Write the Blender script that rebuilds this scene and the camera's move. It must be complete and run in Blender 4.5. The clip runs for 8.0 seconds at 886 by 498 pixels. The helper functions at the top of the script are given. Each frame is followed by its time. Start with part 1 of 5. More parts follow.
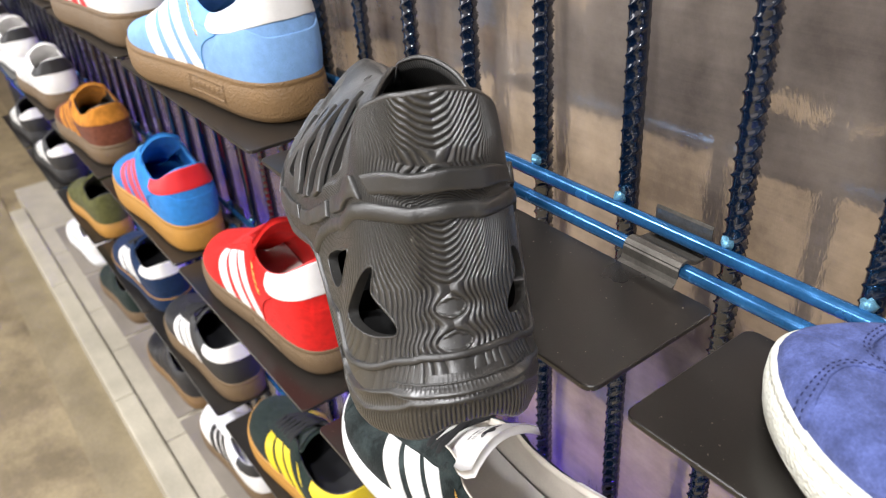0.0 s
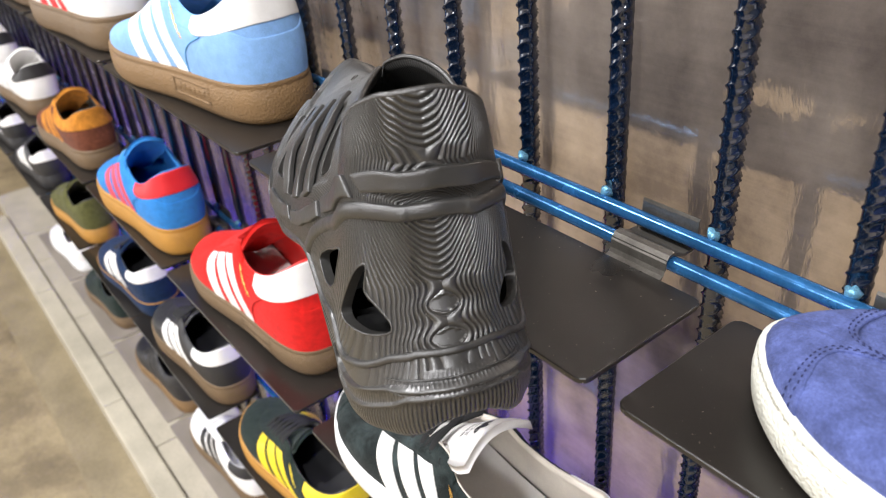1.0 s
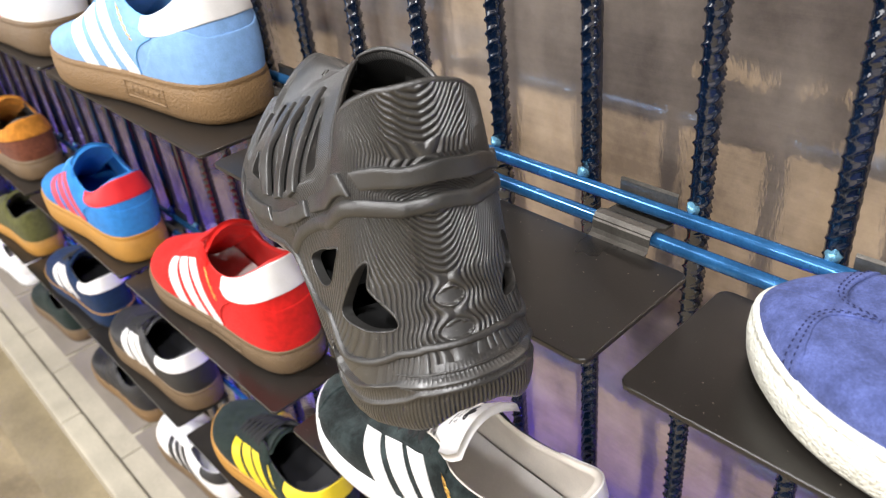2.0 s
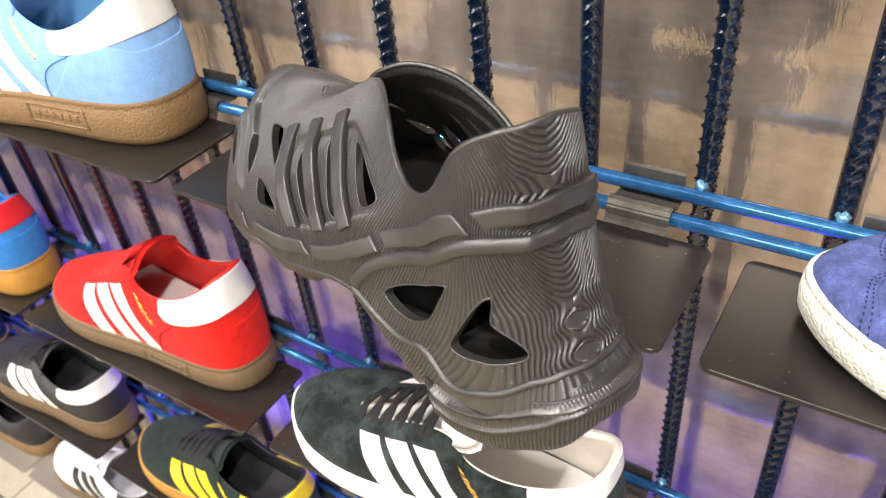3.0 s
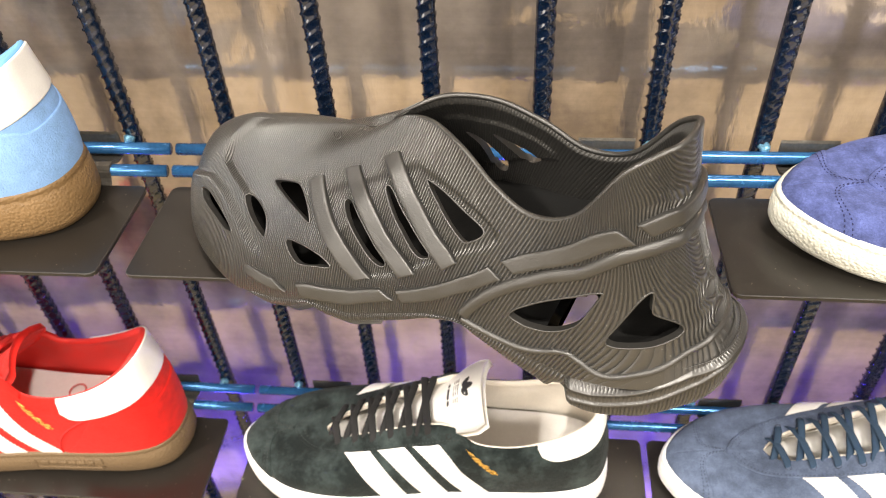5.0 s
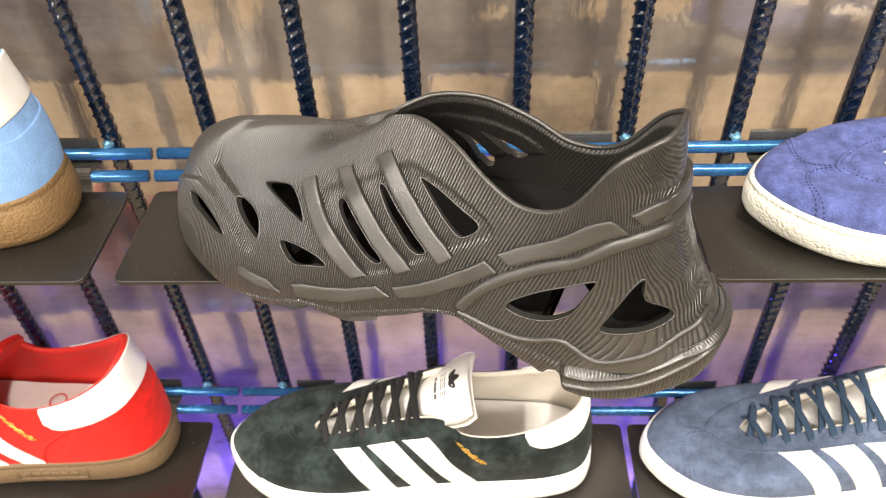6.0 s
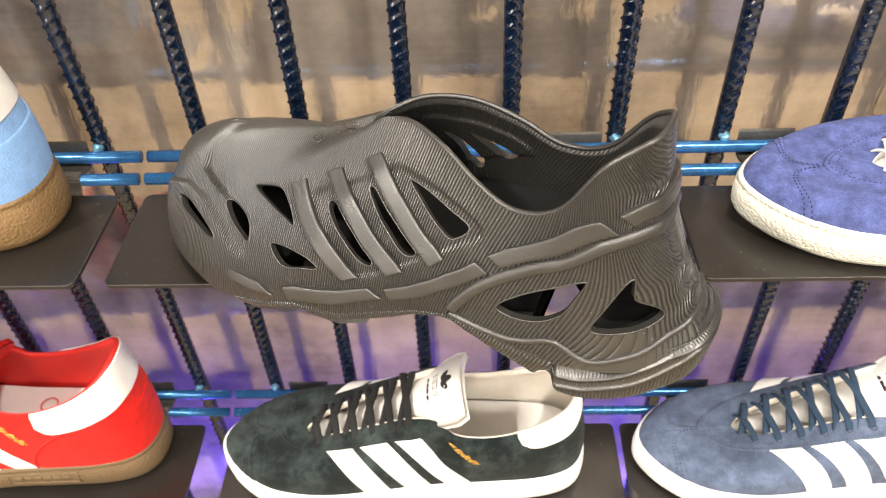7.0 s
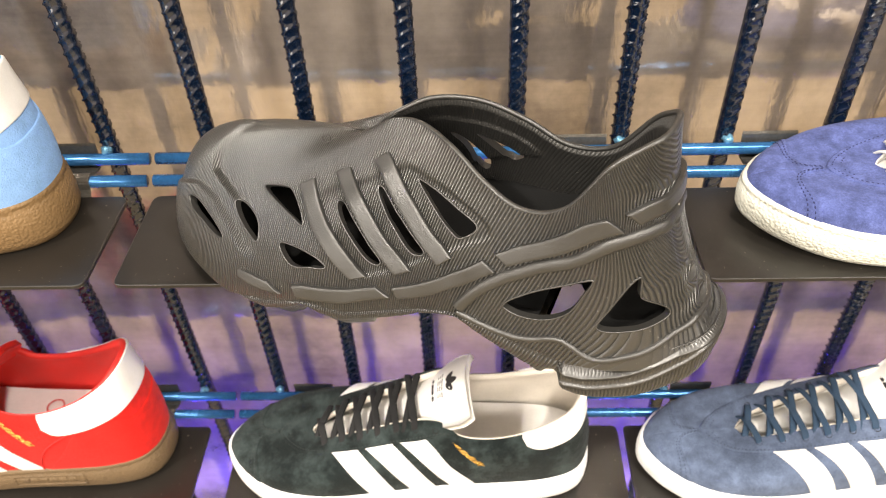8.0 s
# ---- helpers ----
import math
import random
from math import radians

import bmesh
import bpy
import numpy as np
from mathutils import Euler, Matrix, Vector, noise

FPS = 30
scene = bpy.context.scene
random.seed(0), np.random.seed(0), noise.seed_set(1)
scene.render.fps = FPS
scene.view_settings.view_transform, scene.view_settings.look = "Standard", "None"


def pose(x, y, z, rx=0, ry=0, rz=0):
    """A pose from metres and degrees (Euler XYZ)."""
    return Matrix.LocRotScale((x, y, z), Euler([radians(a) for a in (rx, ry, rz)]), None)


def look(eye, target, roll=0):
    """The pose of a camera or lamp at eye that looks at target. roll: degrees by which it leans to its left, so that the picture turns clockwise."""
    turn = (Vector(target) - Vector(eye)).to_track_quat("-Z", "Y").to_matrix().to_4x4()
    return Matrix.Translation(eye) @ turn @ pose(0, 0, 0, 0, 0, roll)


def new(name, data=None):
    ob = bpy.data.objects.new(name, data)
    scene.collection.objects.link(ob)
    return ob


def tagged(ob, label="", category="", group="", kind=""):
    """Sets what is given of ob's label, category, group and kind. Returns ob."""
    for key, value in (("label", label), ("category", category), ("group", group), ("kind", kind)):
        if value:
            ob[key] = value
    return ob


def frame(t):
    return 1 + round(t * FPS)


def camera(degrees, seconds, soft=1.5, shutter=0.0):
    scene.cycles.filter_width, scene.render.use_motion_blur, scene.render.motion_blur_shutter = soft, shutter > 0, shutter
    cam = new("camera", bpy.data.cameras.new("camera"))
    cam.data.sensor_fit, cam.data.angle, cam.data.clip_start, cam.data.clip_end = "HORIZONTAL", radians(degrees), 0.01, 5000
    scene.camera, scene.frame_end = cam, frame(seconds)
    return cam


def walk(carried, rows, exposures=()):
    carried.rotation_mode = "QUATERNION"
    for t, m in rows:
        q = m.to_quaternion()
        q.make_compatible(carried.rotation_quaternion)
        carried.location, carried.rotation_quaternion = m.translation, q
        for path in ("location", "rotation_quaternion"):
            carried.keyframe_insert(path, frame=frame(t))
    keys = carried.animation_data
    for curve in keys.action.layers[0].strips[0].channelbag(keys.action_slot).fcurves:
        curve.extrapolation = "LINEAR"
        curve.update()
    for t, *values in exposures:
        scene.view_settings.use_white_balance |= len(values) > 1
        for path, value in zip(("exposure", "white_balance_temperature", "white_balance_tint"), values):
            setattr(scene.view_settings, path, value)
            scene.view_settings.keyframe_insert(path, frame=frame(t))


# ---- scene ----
cam = camera(60.5, 8.0, soft=1.0)
PATH = [
    (0, (0.108, -0.276, 1.189), (-1.307, 0.687, 0.155), -4.7),
    (0.5, (0.109, -0.277, 1.189), (-1.3, 0.695, 0.155), -4.8),
    (1, (0.109, -0.279, 1.19), (-1.283, 0.711, 0.15), -5.3),
    (1.5, (0.105, -0.28, 1.189), (-1.251, 0.744, 0.135), -6.0),
    (1.7, (0.103, -0.282, 1.191), (-1.233, 0.756, 0.126), -6.3),
    (2.8, (0.037, -0.331, 1.211), (-0.996, 0.917, 0.038), -7.0),
    (3, (0.013, -0.337, 1.223), (-0.922, 0.945, 0.005), -6.6),
    (3.5, (-0.027, -0.35, 1.237), (-0.759, 1.006, -0.039), -6.5),
    (4, (-0.071, -0.36, 1.25), (-0.581, 1.053, -0.07), -5.7),
    (5.3, (-0.152, -0.389, 1.272), (-0.305, 1.07, -0.087), -3.4),
    (5.5, (-0.154, -0.39, 1.274), (-0.287, 1.065, -0.091), -3.3),
    (6, (-0.158, -0.392, 1.274), (-0.254, 1.066, -0.091), -2.9),
    (6.5, (-0.157, -0.392, 1.274), (-0.241, 1.067, -0.092), -2.9),
    (7, (-0.157, -0.392, 1.275), (-0.234, 1.067, -0.091), -2.8),
    (7.5, (-0.157, -0.395, 1.276), (-0.235, 1.071, -0.083), -2.8),
    (8, (-0.16, -0.397, 1.275), (-0.239, 1.074, -0.078), -2.8),
]
walk(cam, [(t, look(eye, target, roll)) for t, eye, target, roll in PATH], exposures=((0, -0.40, 6050, 10), (1.5, -0.40, 6050, 10), (3.0, -0.15, 6500, 10), (5.0, -0.07, 7000, 9), (8.0, -0.09, 7000, 9)))
# a phone's lens, focused on the clog
cam.data.dof.use_dof = True
cam.data.dof.focus_distance = 0.36
cam.data.dof.aperture_fstop = 15.0

# ---------------------------------------------------------------- light
world = bpy.data.worlds.new("world")
scene.world = world
world.use_nodes = True
world.node_tree.nodes["Background"].inputs[0].default_value = (0.9, 0.85, 0.8, 1)
world.node_tree.nodes["Background"].inputs[1].default_value = 0.006


def area(name, place, target, sx, sy, watts, color):
    d = bpy.data.lights.new(name, "AREA")
    d.shape, d.size, d.size_y, d.energy, d.color = "RECTANGLE", sx, sy, watts, color
    ob = new(name, d)
    ob.matrix_world = look(place, target)
    return ob


WARM = (1.0, 0.95, 0.90)
for lx, watts in ((-2.4, 1.7), (-1.4, 2.2), (-0.45, 2.4), (0.5, 2.6)):
    area("ceiling_lamp", (lx, -0.75, 2.95), (lx, -0.60, 0), 0.25, 0.12, watts, WARM)
# unseen back row; the rightmost is added to brighten floor the sheet metal mirrors
for lx, watts in ((-2.4, 45), (-0.6, 190), (2.3, 260)):
    area("ceiling_lamp", (lx, -2.9, 2.95), (lx, -3.3, 0), 1.2, 0.6, watts, WARM)
# small track lamps turned to the rack
for lx, tx, watts in ((-3.0, -1.9, 15), (-1.45, -0.35, 54), (0.5, 0.0, 48)):
    area("track_lamp", (lx, -0.98, 2.9), (tx, 0.0, 0.95), 0.12, 0.12, watts, WARM)
# broad light added for the clog's sheen, behind and to one side of the camera; its source is unseen
area("side_fill_light", (-4.0, -3.1, 1.45), (-0.2, -0.2, 1.05), 2.6, 1.7, 95, (1.0, 0.94, 0.88))
# a violet strip hidden behind the bars, shining up along the sheet metal
led = area("led_strip_lamp", (-1.0, -0.012, 0.36), (-1.0, 0.044, 0.57), 5.0, 0.012, 42, (0.075, 0.035, 1.0))
led.data.spread = 0.6


# ---------------------------------------------------------------- materials
def nodes_of(name):
    m = bpy.data.materials.new(name)
    m.use_nodes = True
    nt = m.node_tree
    return m, nt, nt.nodes["Principled BSDF"]


def add(nt, kind, **inputs):
    n = nt.nodes.new(kind)
    for k, val in inputs.items():
        n.inputs[k.replace("_", " ")].default_value = val
    return n


def surface(name, color, rough=0.6, metal=0.0, scale=60.0, vary=0.15, bump=0.1, grain=600.0, depth=0.0006, rough_vary=0.1,
            sheen=0.0, stretch=(1, 1, 1), second=None, second_amount=0.0, spec=0.5, tint_scale=None):
    """A surface with variation at two scales and a fine relief."""
    m, nt, b = nodes_of(name)
    L = nt.links.new
    tc = nt.nodes.new("ShaderNodeTexCoord")
    mp = add(nt, "ShaderNodeMapping", Scale=stretch)
    L(tc.outputs["Object"], mp.inputs["Vector"])
    big = add(nt, "ShaderNodeTexNoise", Scale=scale, Detail=5.0, Roughness=0.6)
    fine = add(nt, "ShaderNodeTexNoise", Scale=grain, Detail=3.0, Roughness=0.7)
    L(mp.outputs["Vector"], big.inputs["Vector"])
    L(mp.outputs["Vector"], fine.inputs["Vector"])
    ramp = nt.nodes.new("ShaderNodeMapRange")
    ramp.inputs["From Min"].default_value, ramp.inputs["From Max"].default_value = 0.3, 0.7
    ramp.inputs["To Min"].default_value, ramp.inputs["To Max"].default_value = 1 - vary, 1 + vary
    L(big.outputs["Fac"], ramp.inputs["Value"])
    fr = nt.nodes.new("ShaderNodeMapRange")
    fr.inputs["From Min"].default_value, fr.inputs["From Max"].default_value = 0.3, 0.7
    fr.inputs["To Min"].default_value, fr.inputs["To Max"].default_value = 1 - vary * 0.6, 1 + vary * 0.6
    L(fine.outputs["Fac"], fr.inputs["Value"])
    mul = nt.nodes.new("ShaderNodeMath")
    mul.operation = "MULTIPLY"
    L(ramp.outputs["Result"], mul.inputs[0])
    L(fr.outputs["Result"], mul.inputs[1])
    mix = nt.nodes.new("ShaderNodeVectorMath")
    mix.operation = "SCALE"
    mix.inputs[0].default_value = color
    if second is not None:
        blend = nt.nodes.new("ShaderNodeMix")
        blend.data_type = "RGBA"
        blend.inputs[6].default_value, blend.inputs[7].default_value = (*color, 1), (*second, 1)
        blot = add(nt, "ShaderNodeTexNoise", Scale=tint_scale or scale * 0.3, Detail=6.0, Roughness=0.65)
        L(mp.outputs["Vector"], blot.inputs["Vector"])
        br = nt.nodes.new("ShaderNodeMapRange")
        br.inputs["From Min"].default_value, br.inputs["From Max"].default_value = 0.42, 0.62
        br.inputs["To Max"].default_value = second_amount
        L(blot.outputs["Fac"], br.inputs["Value"])
        L(br.outputs["Result"], blend.inputs[0])
        L(blend.outputs[2], mix.inputs[0])
    L(mul.outputs[0], mix.inputs["Scale"])
    L(mix.outputs[0], b.inputs["Base Color"])
    rr = nt.nodes.new("ShaderNodeMapRange")
    rr.inputs["From Min"].default_value, rr.inputs["From Max"].default_value = 0.3, 0.7
    rr.inputs["To Min"].default_value, rr.inputs["To Max"].default_value = max(rough - rough_vary, 0.03), min(rough + rough_vary, 1)
    L(big.outputs["Fac"], rr.inputs["Value"])
    L(rr.outputs["Result"], b.inputs["Roughness"])
    b.inputs["Metallic"].default_value = metal
    b.inputs["Specular IOR Level"].default_value = spec
    if sheen:
        b.inputs["Sheen Weight"].default_value, b.inputs["Sheen Roughness"].default_value = sheen, 0.5
    bp = add(nt, "ShaderNodeBump", Strength=bump, Distance=depth)
    L(fine.outputs["Fac"], bp.inputs["Height"])
    L(bp.outputs["Normal"], b.inputs["Normal"])
    return m


def dusty(m, scale, color, lo, hi):
    """Scattered pale specks of dust laid over a surface's own colour."""
    nt = m.node_tree
    b = nt.nodes["Principled BSDF"]
    base = b.inputs["Base Color"].links[0].from_socket
    tc = nt.nodes.new("ShaderNodeTexCoord")
    sp = add(nt, "ShaderNodeTexNoise", Scale=scale, Detail=2.0)
    nt.links.new(tc.outputs["Object"], sp.inputs["Vector"])
    k = nt.nodes.new("ShaderNodeMapRange")
    k.inputs["From Min"].default_value, k.inputs["From Max"].default_value = lo, hi
    k.inputs["To Max"].default_value = 0.8
    nt.links.new(sp.outputs["Fac"], k.inputs["Value"])
    mix = nt.nodes.new("ShaderNodeMix")
    mix.data_type = "RGBA"
    mix.inputs[7].default_value = (*color, 1)
    nt.links.new(k.outputs["Result"], mix.inputs[0])
    nt.links.new(base, mix.inputs[6])
    nt.links.new(mix.outputs[2], b.inputs["Base Color"])


def foam(name, color, rough, depth):
    """Black foam with moulded ridges that follow the mesh's own ridge coordinate."""
    m, nt, b = nodes_of(name)
    L = nt.links.new
    at = nt.nodes.new("ShaderNodeAttribute")
    at.attribute_name = "ridge"
    k = nt.nodes.new("ShaderNodeMath")
    k.operation, k.inputs[1].default_value = "MULTIPLY", math.pi
    L(at.outputs["Fac"], k.inputs[0])
    wave = nt.nodes.new("ShaderNodeMath")
    wave.operation = "SINE"
    L(k.outputs[0], wave.inputs[0])
    whole = nt.nodes.new("ShaderNodeMath")
    whole.operation = "ABSOLUTE"
    L(wave.outputs[0], whole.inputs[0])
    sn = nt.nodes.new("ShaderNodeMath")
    sn.operation, sn.inputs[1].default_value = "POWER", 0.75
    L(whole.outputs[0], sn.inputs[0])
    amount = nt.nodes.new("ShaderNodeAttribute")
    amount.attribute_name = "ridged"
    h = nt.nodes.new("ShaderNodeMath")
    h.operation = "MULTIPLY"
    L(sn.outputs[0], h.inputs[0])
    L(amount.outputs["Fac"], h.inputs[1])
    tc = nt.nodes.new("ShaderNodeTexCoord")
    no = add(nt, "ShaderNodeTexNoise", Scale=1400.0, Detail=3.0)
    L(tc.outputs["Object"], no.inputs["Vector"])
    big = add(nt, "ShaderNodeTexNoise", Scale=35.0, Detail=5.0)
    L(tc.outputs["Object"], big.inputs["Vector"])
    b1 = add(nt, "ShaderNodeBump", Strength=1.0, Distance=depth)
    L(h.outputs[0], b1.inputs["Height"])
    b2 = add(nt, "ShaderNodeBump", Strength=0.18, Distance=0.0003)
    L(no.outputs["Fac"], b2.inputs["Height"])
    L(b1.outputs["Normal"], b2.inputs["Normal"])
    L(b2.outputs["Normal"], b.inputs["Normal"])
    # dust: sparse pale specks
    sp = add(nt, "ShaderNodeTexNoise", Scale=900.0, Detail=2.0)
    L(tc.outputs["Object"], sp.inputs["Vector"])
    dust = nt.nodes.new("ShaderNodeMapRange")
    dust.inputs["From Min"].default_value, dust.inputs["From Max"].default_value = 0.68, 0.73
    dust.inputs["To Max"].default_value = 0.35
    L(sp.outputs["Fac"], dust.inputs["Value"])
    mix = nt.nodes.new("ShaderNodeMix")
    mix.data_type = "RGBA"
    mix.inputs[6].default_value, mix.inputs[7].default_value = (*color, 1), (0.35, 0.33, 0.3, 1)
    L(dust.outputs["Result"], mix.inputs[0])
    L(mix.outputs[2], b.inputs["Base Color"])
    rr = nt.nodes.new("ShaderNodeMapRange")
    rr.inputs["To Min"].default_value, rr.inputs["To Max"].default_value = rough - 0.07, rough + 0.07
    L(big.outputs["Fac"], rr.inputs["Value"])
    L(rr.outputs["Result"], b.inputs["Roughness"])
    b.inputs["Specular IOR Level"].default_value = 1.0
    b.inputs["Coat Weight"].default_value, b.inputs["Coat Roughness"].default_value = 0.25, 0.32
    L(b2.outputs["Normal"], b.inputs["Coat Normal"])
    return m


def sheet_metal(name):
    """Old, polished and smeared sheet metal."""
    m, nt, b = nodes_of(name)
    L = nt.links.new
    tc = nt.nodes.new("ShaderNodeTexCoord")
    mp = add(nt, "ShaderNodeMapping", Scale=(9.0, 1.0, 3.2))
    L(tc.outputs["Object"], mp.inputs["Vector"])
    cloud = add(nt, "ShaderNodeTexNoise", Scale=1.6, Detail=7.0, Roughness=0.62)
    L(mp.outputs["Vector"], cloud.inputs["Vector"])
    blot = add(nt, "ShaderNodeTexNoise", Scale=9.0, Detail=8.0, Roughness=0.66)
    L(tc.outputs["Object"], blot.inputs["Vector"])
    mp2 = add(nt, "ShaderNodeMapping", Scale=(3.0, 1.0, 90.0))
    L(tc.outputs["Object"], mp2.inputs["Vector"])
    brush = add(nt, "ShaderNodeTexNoise", Scale=2.0, Detail=6.0, Roughness=0.7)
    L(mp2.outputs["Vector"], brush.inputs["Vector"])
    ramp = nt.nodes.new("ShaderNodeValToRGB")
    ramp.color_ramp.elements[0].position, ramp.color_ramp.elements[0].color = 0.36, (0.195, 0.163, 0.142, 1)
    ramp.color_ramp.elements[1].position, ramp.color_ramp.elements[1].color = 0.66, (0.55, 0.465, 0.385, 1)
    add3 = nt.nodes.new("ShaderNodeMath")
    add3.operation = "MULTIPLY_ADD"
    add3.inputs[1].default_value, add3.inputs[2].default_value = 0.12, 0.02
    L(brush.outputs["Fac"], add3.inputs[0])
    add4 = nt.nodes.new("ShaderNodeMath")
    add4.operation, add4.inputs[1].default_value = "MULTIPLY_ADD", 0.88
    L(blot.outputs["Fac"], add4.inputs[0])
    L(add3.outputs[0], add4.inputs[2])
    L(add4.outputs[0], ramp.inputs["Fac"])
    L(ramp.outputs["Color"], b.inputs["Base Color"])
    rr = nt.nodes.new("ShaderNodeMapRange")
    rr.inputs["From Min"].default_value, rr.inputs["From Max"].default_value = 0.3, 0.7
    rr.inputs["To Min"].default_value, rr.inputs["To Max"].default_value = 0.04, 0.10
    L(blot.outputs["Fac"], rr.inputs["Value"])
    L(rr.outputs["Result"], b.inputs["Roughness"])
    b.inputs["Metallic"].default_value = 0.68
    bp = add(nt, "ShaderNodeBump", Strength=0.14, Distance=0.012)
    L(cloud.outputs["Fac"], bp.inputs["Height"])
    L(bp.outputs["Normal"], b.inputs["Normal"])
    return m


def suede(name, color, dark=0.55, blot=55, vary=0.22):
    """Brushed suede: blotches where the nap lies the other way, and a fine grain."""
    second = tuple(c * dark for c in color)
    return surface(name, color, 0.95, scale=120, vary=vary, bump=0.8, grain=800, depth=0.0008, sheen=0.05, second=second, second_amount=0.95, spec=0.12, tint_scale=blot)


def leather(name, color, rough=0.5):
    return surface(name, color, rough, scale=50, vary=0.05, bump=0.25, grain=900, depth=0.0003, rough_vary=0.08)


def pebbled(name, color, rough=0.6, cells=430.0, depth=0.0005):
    """Rubber with a moulded pebble grain."""
    m = surface(name, color, rough, scale=45, vary=0.08, bump=0.3, grain=500, depth=0.0004, rough_vary=0.08)
    nt = m.node_tree
    b = nt.nodes["Principled BSDF"]
    tc = nt.nodes.new("ShaderNodeTexCoord")
    vo = add(nt, "ShaderNodeTexVoronoi", Scale=cells)
    nt.links.new(tc.outputs["Object"], vo.inputs["Vector"])
    bp = add(nt, "ShaderNodeBump", Strength=0.8, Distance=depth)
    bp.invert = True
    nt.links.new(vo.outputs["Distance"], bp.inputs["Height"])
    nt.links.new(b.inputs["Normal"].links[0].from_socket, bp.inputs["Normal"])
    nt.links.new(bp.outputs["Normal"], b.inputs["Normal"])
    return m


def rubber(name, color, rough=0.6):
    return surface(name, color, rough, scale=45, vary=0.10, bump=0.5, grain=420, depth=0.0006, rough_vary=0.08)


M_BAR = surface("blue_black_painted_steel", (0.0015, 0.006, 0.018), 0.12, scale=30, vary=0.35, bump=0.08, grain=300, depth=0.0003, rough_vary=0.06, spec=1.0)
M_BAR.node_tree.nodes["Principled BSDF"].inputs["Coat Weight"].default_value = 0.2
M_ROD = surface("blue_lacquered_steel", (0.032, 0.15, 0.37), 0.22, 0.5, scale=50, vary=0.25, bump=0.15, grain=500, depth=0.0002, second=(0.02, 0.09, 0.22), second_amount=0.8, tint_scale=12)
M_WELD = surface("bright_blue_weld", (0.16, 0.38, 0.56), 0.3, 0.5, scale=200, vary=0.3, bump=0.4, grain=900, depth=0.0005)
M_SHELF = surface("dark_powder_coated_steel", (0.013, 0.0112, 0.0095), 0.30, 0.1, scale=9, vary=0.25, bump=0.14, grain=900, depth=0.0002, rough_vary=0.05, spec=0.6)
dusty(M_SHELF, 420.0, (0.32, 0.28, 0.22), 0.71, 0.76)
M_SHELF_PALE = surface("pale_grey_steel", (0.20, 0.175, 0.145), 0.5, scale=9, vary=0.2, bump=0.14, grain=900, depth=0.0002)
M_HOOK = surface("bare_steel_hook", (0.13, 0.12, 0.105), 0.36, 0.6, scale=60, vary=0.25)
M_PANEL = sheet_metal("smeared_sheet_metal")
M_FOAM = foam("black_foam_ridged", (0.027, 0.0262, 0.0245), 0.36, 0.00085)
M_PAD = surface("black_foam_smooth", (0.022, 0.0214, 0.020), 0.39, scale=60, vary=0.1, bump=0.35, grain=1100, depth=0.0005, spec=1.0)
# the clog's foam again, with the shade inside the shoe put into its colour
M_BED_SHADED = surface("black_foam_in_shade", (0.008, 0.008, 0.008), 0.7, scale=60, vary=0.1, bump=0.3, grain=900, spec=0.2)
M_FLOOR = surface("sandy_concrete", (0.30, 0.24, 0.14), 0.55, scale=6, vary=0.2, bump=0.3, grain=120, depth=0.001, second=(0.13, 0.10, 0.06), second_amount=0.7, tint_scale=7.0)
M_STRIP = surface("trodden_grey_concrete", (0.25, 0.205, 0.125), 0.5, scale=8, vary=0.2, bump=0.3, grain=150, depth=0.001)
M_KERB_BACK = surface("grey_cut_stone", (0.43, 0.39, 0.31), 0.55, scale=10, vary=0.15, bump=0.25, grain=200, depth=0.0008)
M_KERB = surface("pale_cut_stone", (0.46, 0.42, 0.33), 0.55, scale=10, vary=0.15, bump=0.25, grain=200, depth=0.0008)
M_WALL = surface("beige_plaster", (0.38, 0.33, 0.28), 0.8, scale=3, vary=0.1)
# for the unseen east wall, darkened so the sheet metal mirrors less light
M_WALL_DARK = surface("reflection_dimming_grey", (0.10, 0.10, 0.11), 0.8, scale=3, vary=0.1)
M_CEIL = surface("grey_plaster", (0.16, 0.15, 0.14), 0.8, scale=3, vary=0.1)


# ---------------------------------------------------------------- mesh helpers
def part(name, verts, faces, material, parent=None, label="", smooth=True):
    me = bpy.data.meshes.new(name)
    me.from_pydata([tuple(map(float, v)) for v in verts], [], [tuple(map(int, f)) for f in faces])
    if smooth:
        me.polygons.foreach_set("use_smooth", [True] * len(me.polygons))
    me.materials.append(material)
    me.update()
    ob = new(name, me)
    if parent is not None:
        ob.parent = parent
    if label:
        ob["label"] = label
    return ob


def empty(name, m, label, category, group="", kind=""):
    ob = new(name)
    ob.empty_display_size = 0.02
    ob.matrix_world = m
    return tagged(ob, label, category, group, kind)


def box_data(x0, x1, y0, y1, z0, z1, bevel=0.0):
    bm = bmesh.new()
    bmesh.ops.create_cube(bm, size=1, matrix=Matrix.Translation(((x0 + x1) / 2, (y0 + y1) / 2, (z0 + z1) / 2)) @ Matrix.Diagonal((x1 - x0, y1 - y0, z1 - z0, 1)))
    if bevel:
        bmesh.ops.bevel(bm, geom=bm.edges[:], offset=bevel, segments=2, affect="EDGES", profile=0.6)
    bm.verts.index_update()
    out = [v.co[:] for v in bm.verts], [[v.index for v in f.verts] for f in bm.faces]
    bm.free()
    return out


def box(name, dims, material, parent=None, label="", bevel=0.0):
    v, f = box_data(*dims, bevel)
    return part(name, v, f, material, parent, label, smooth=False)


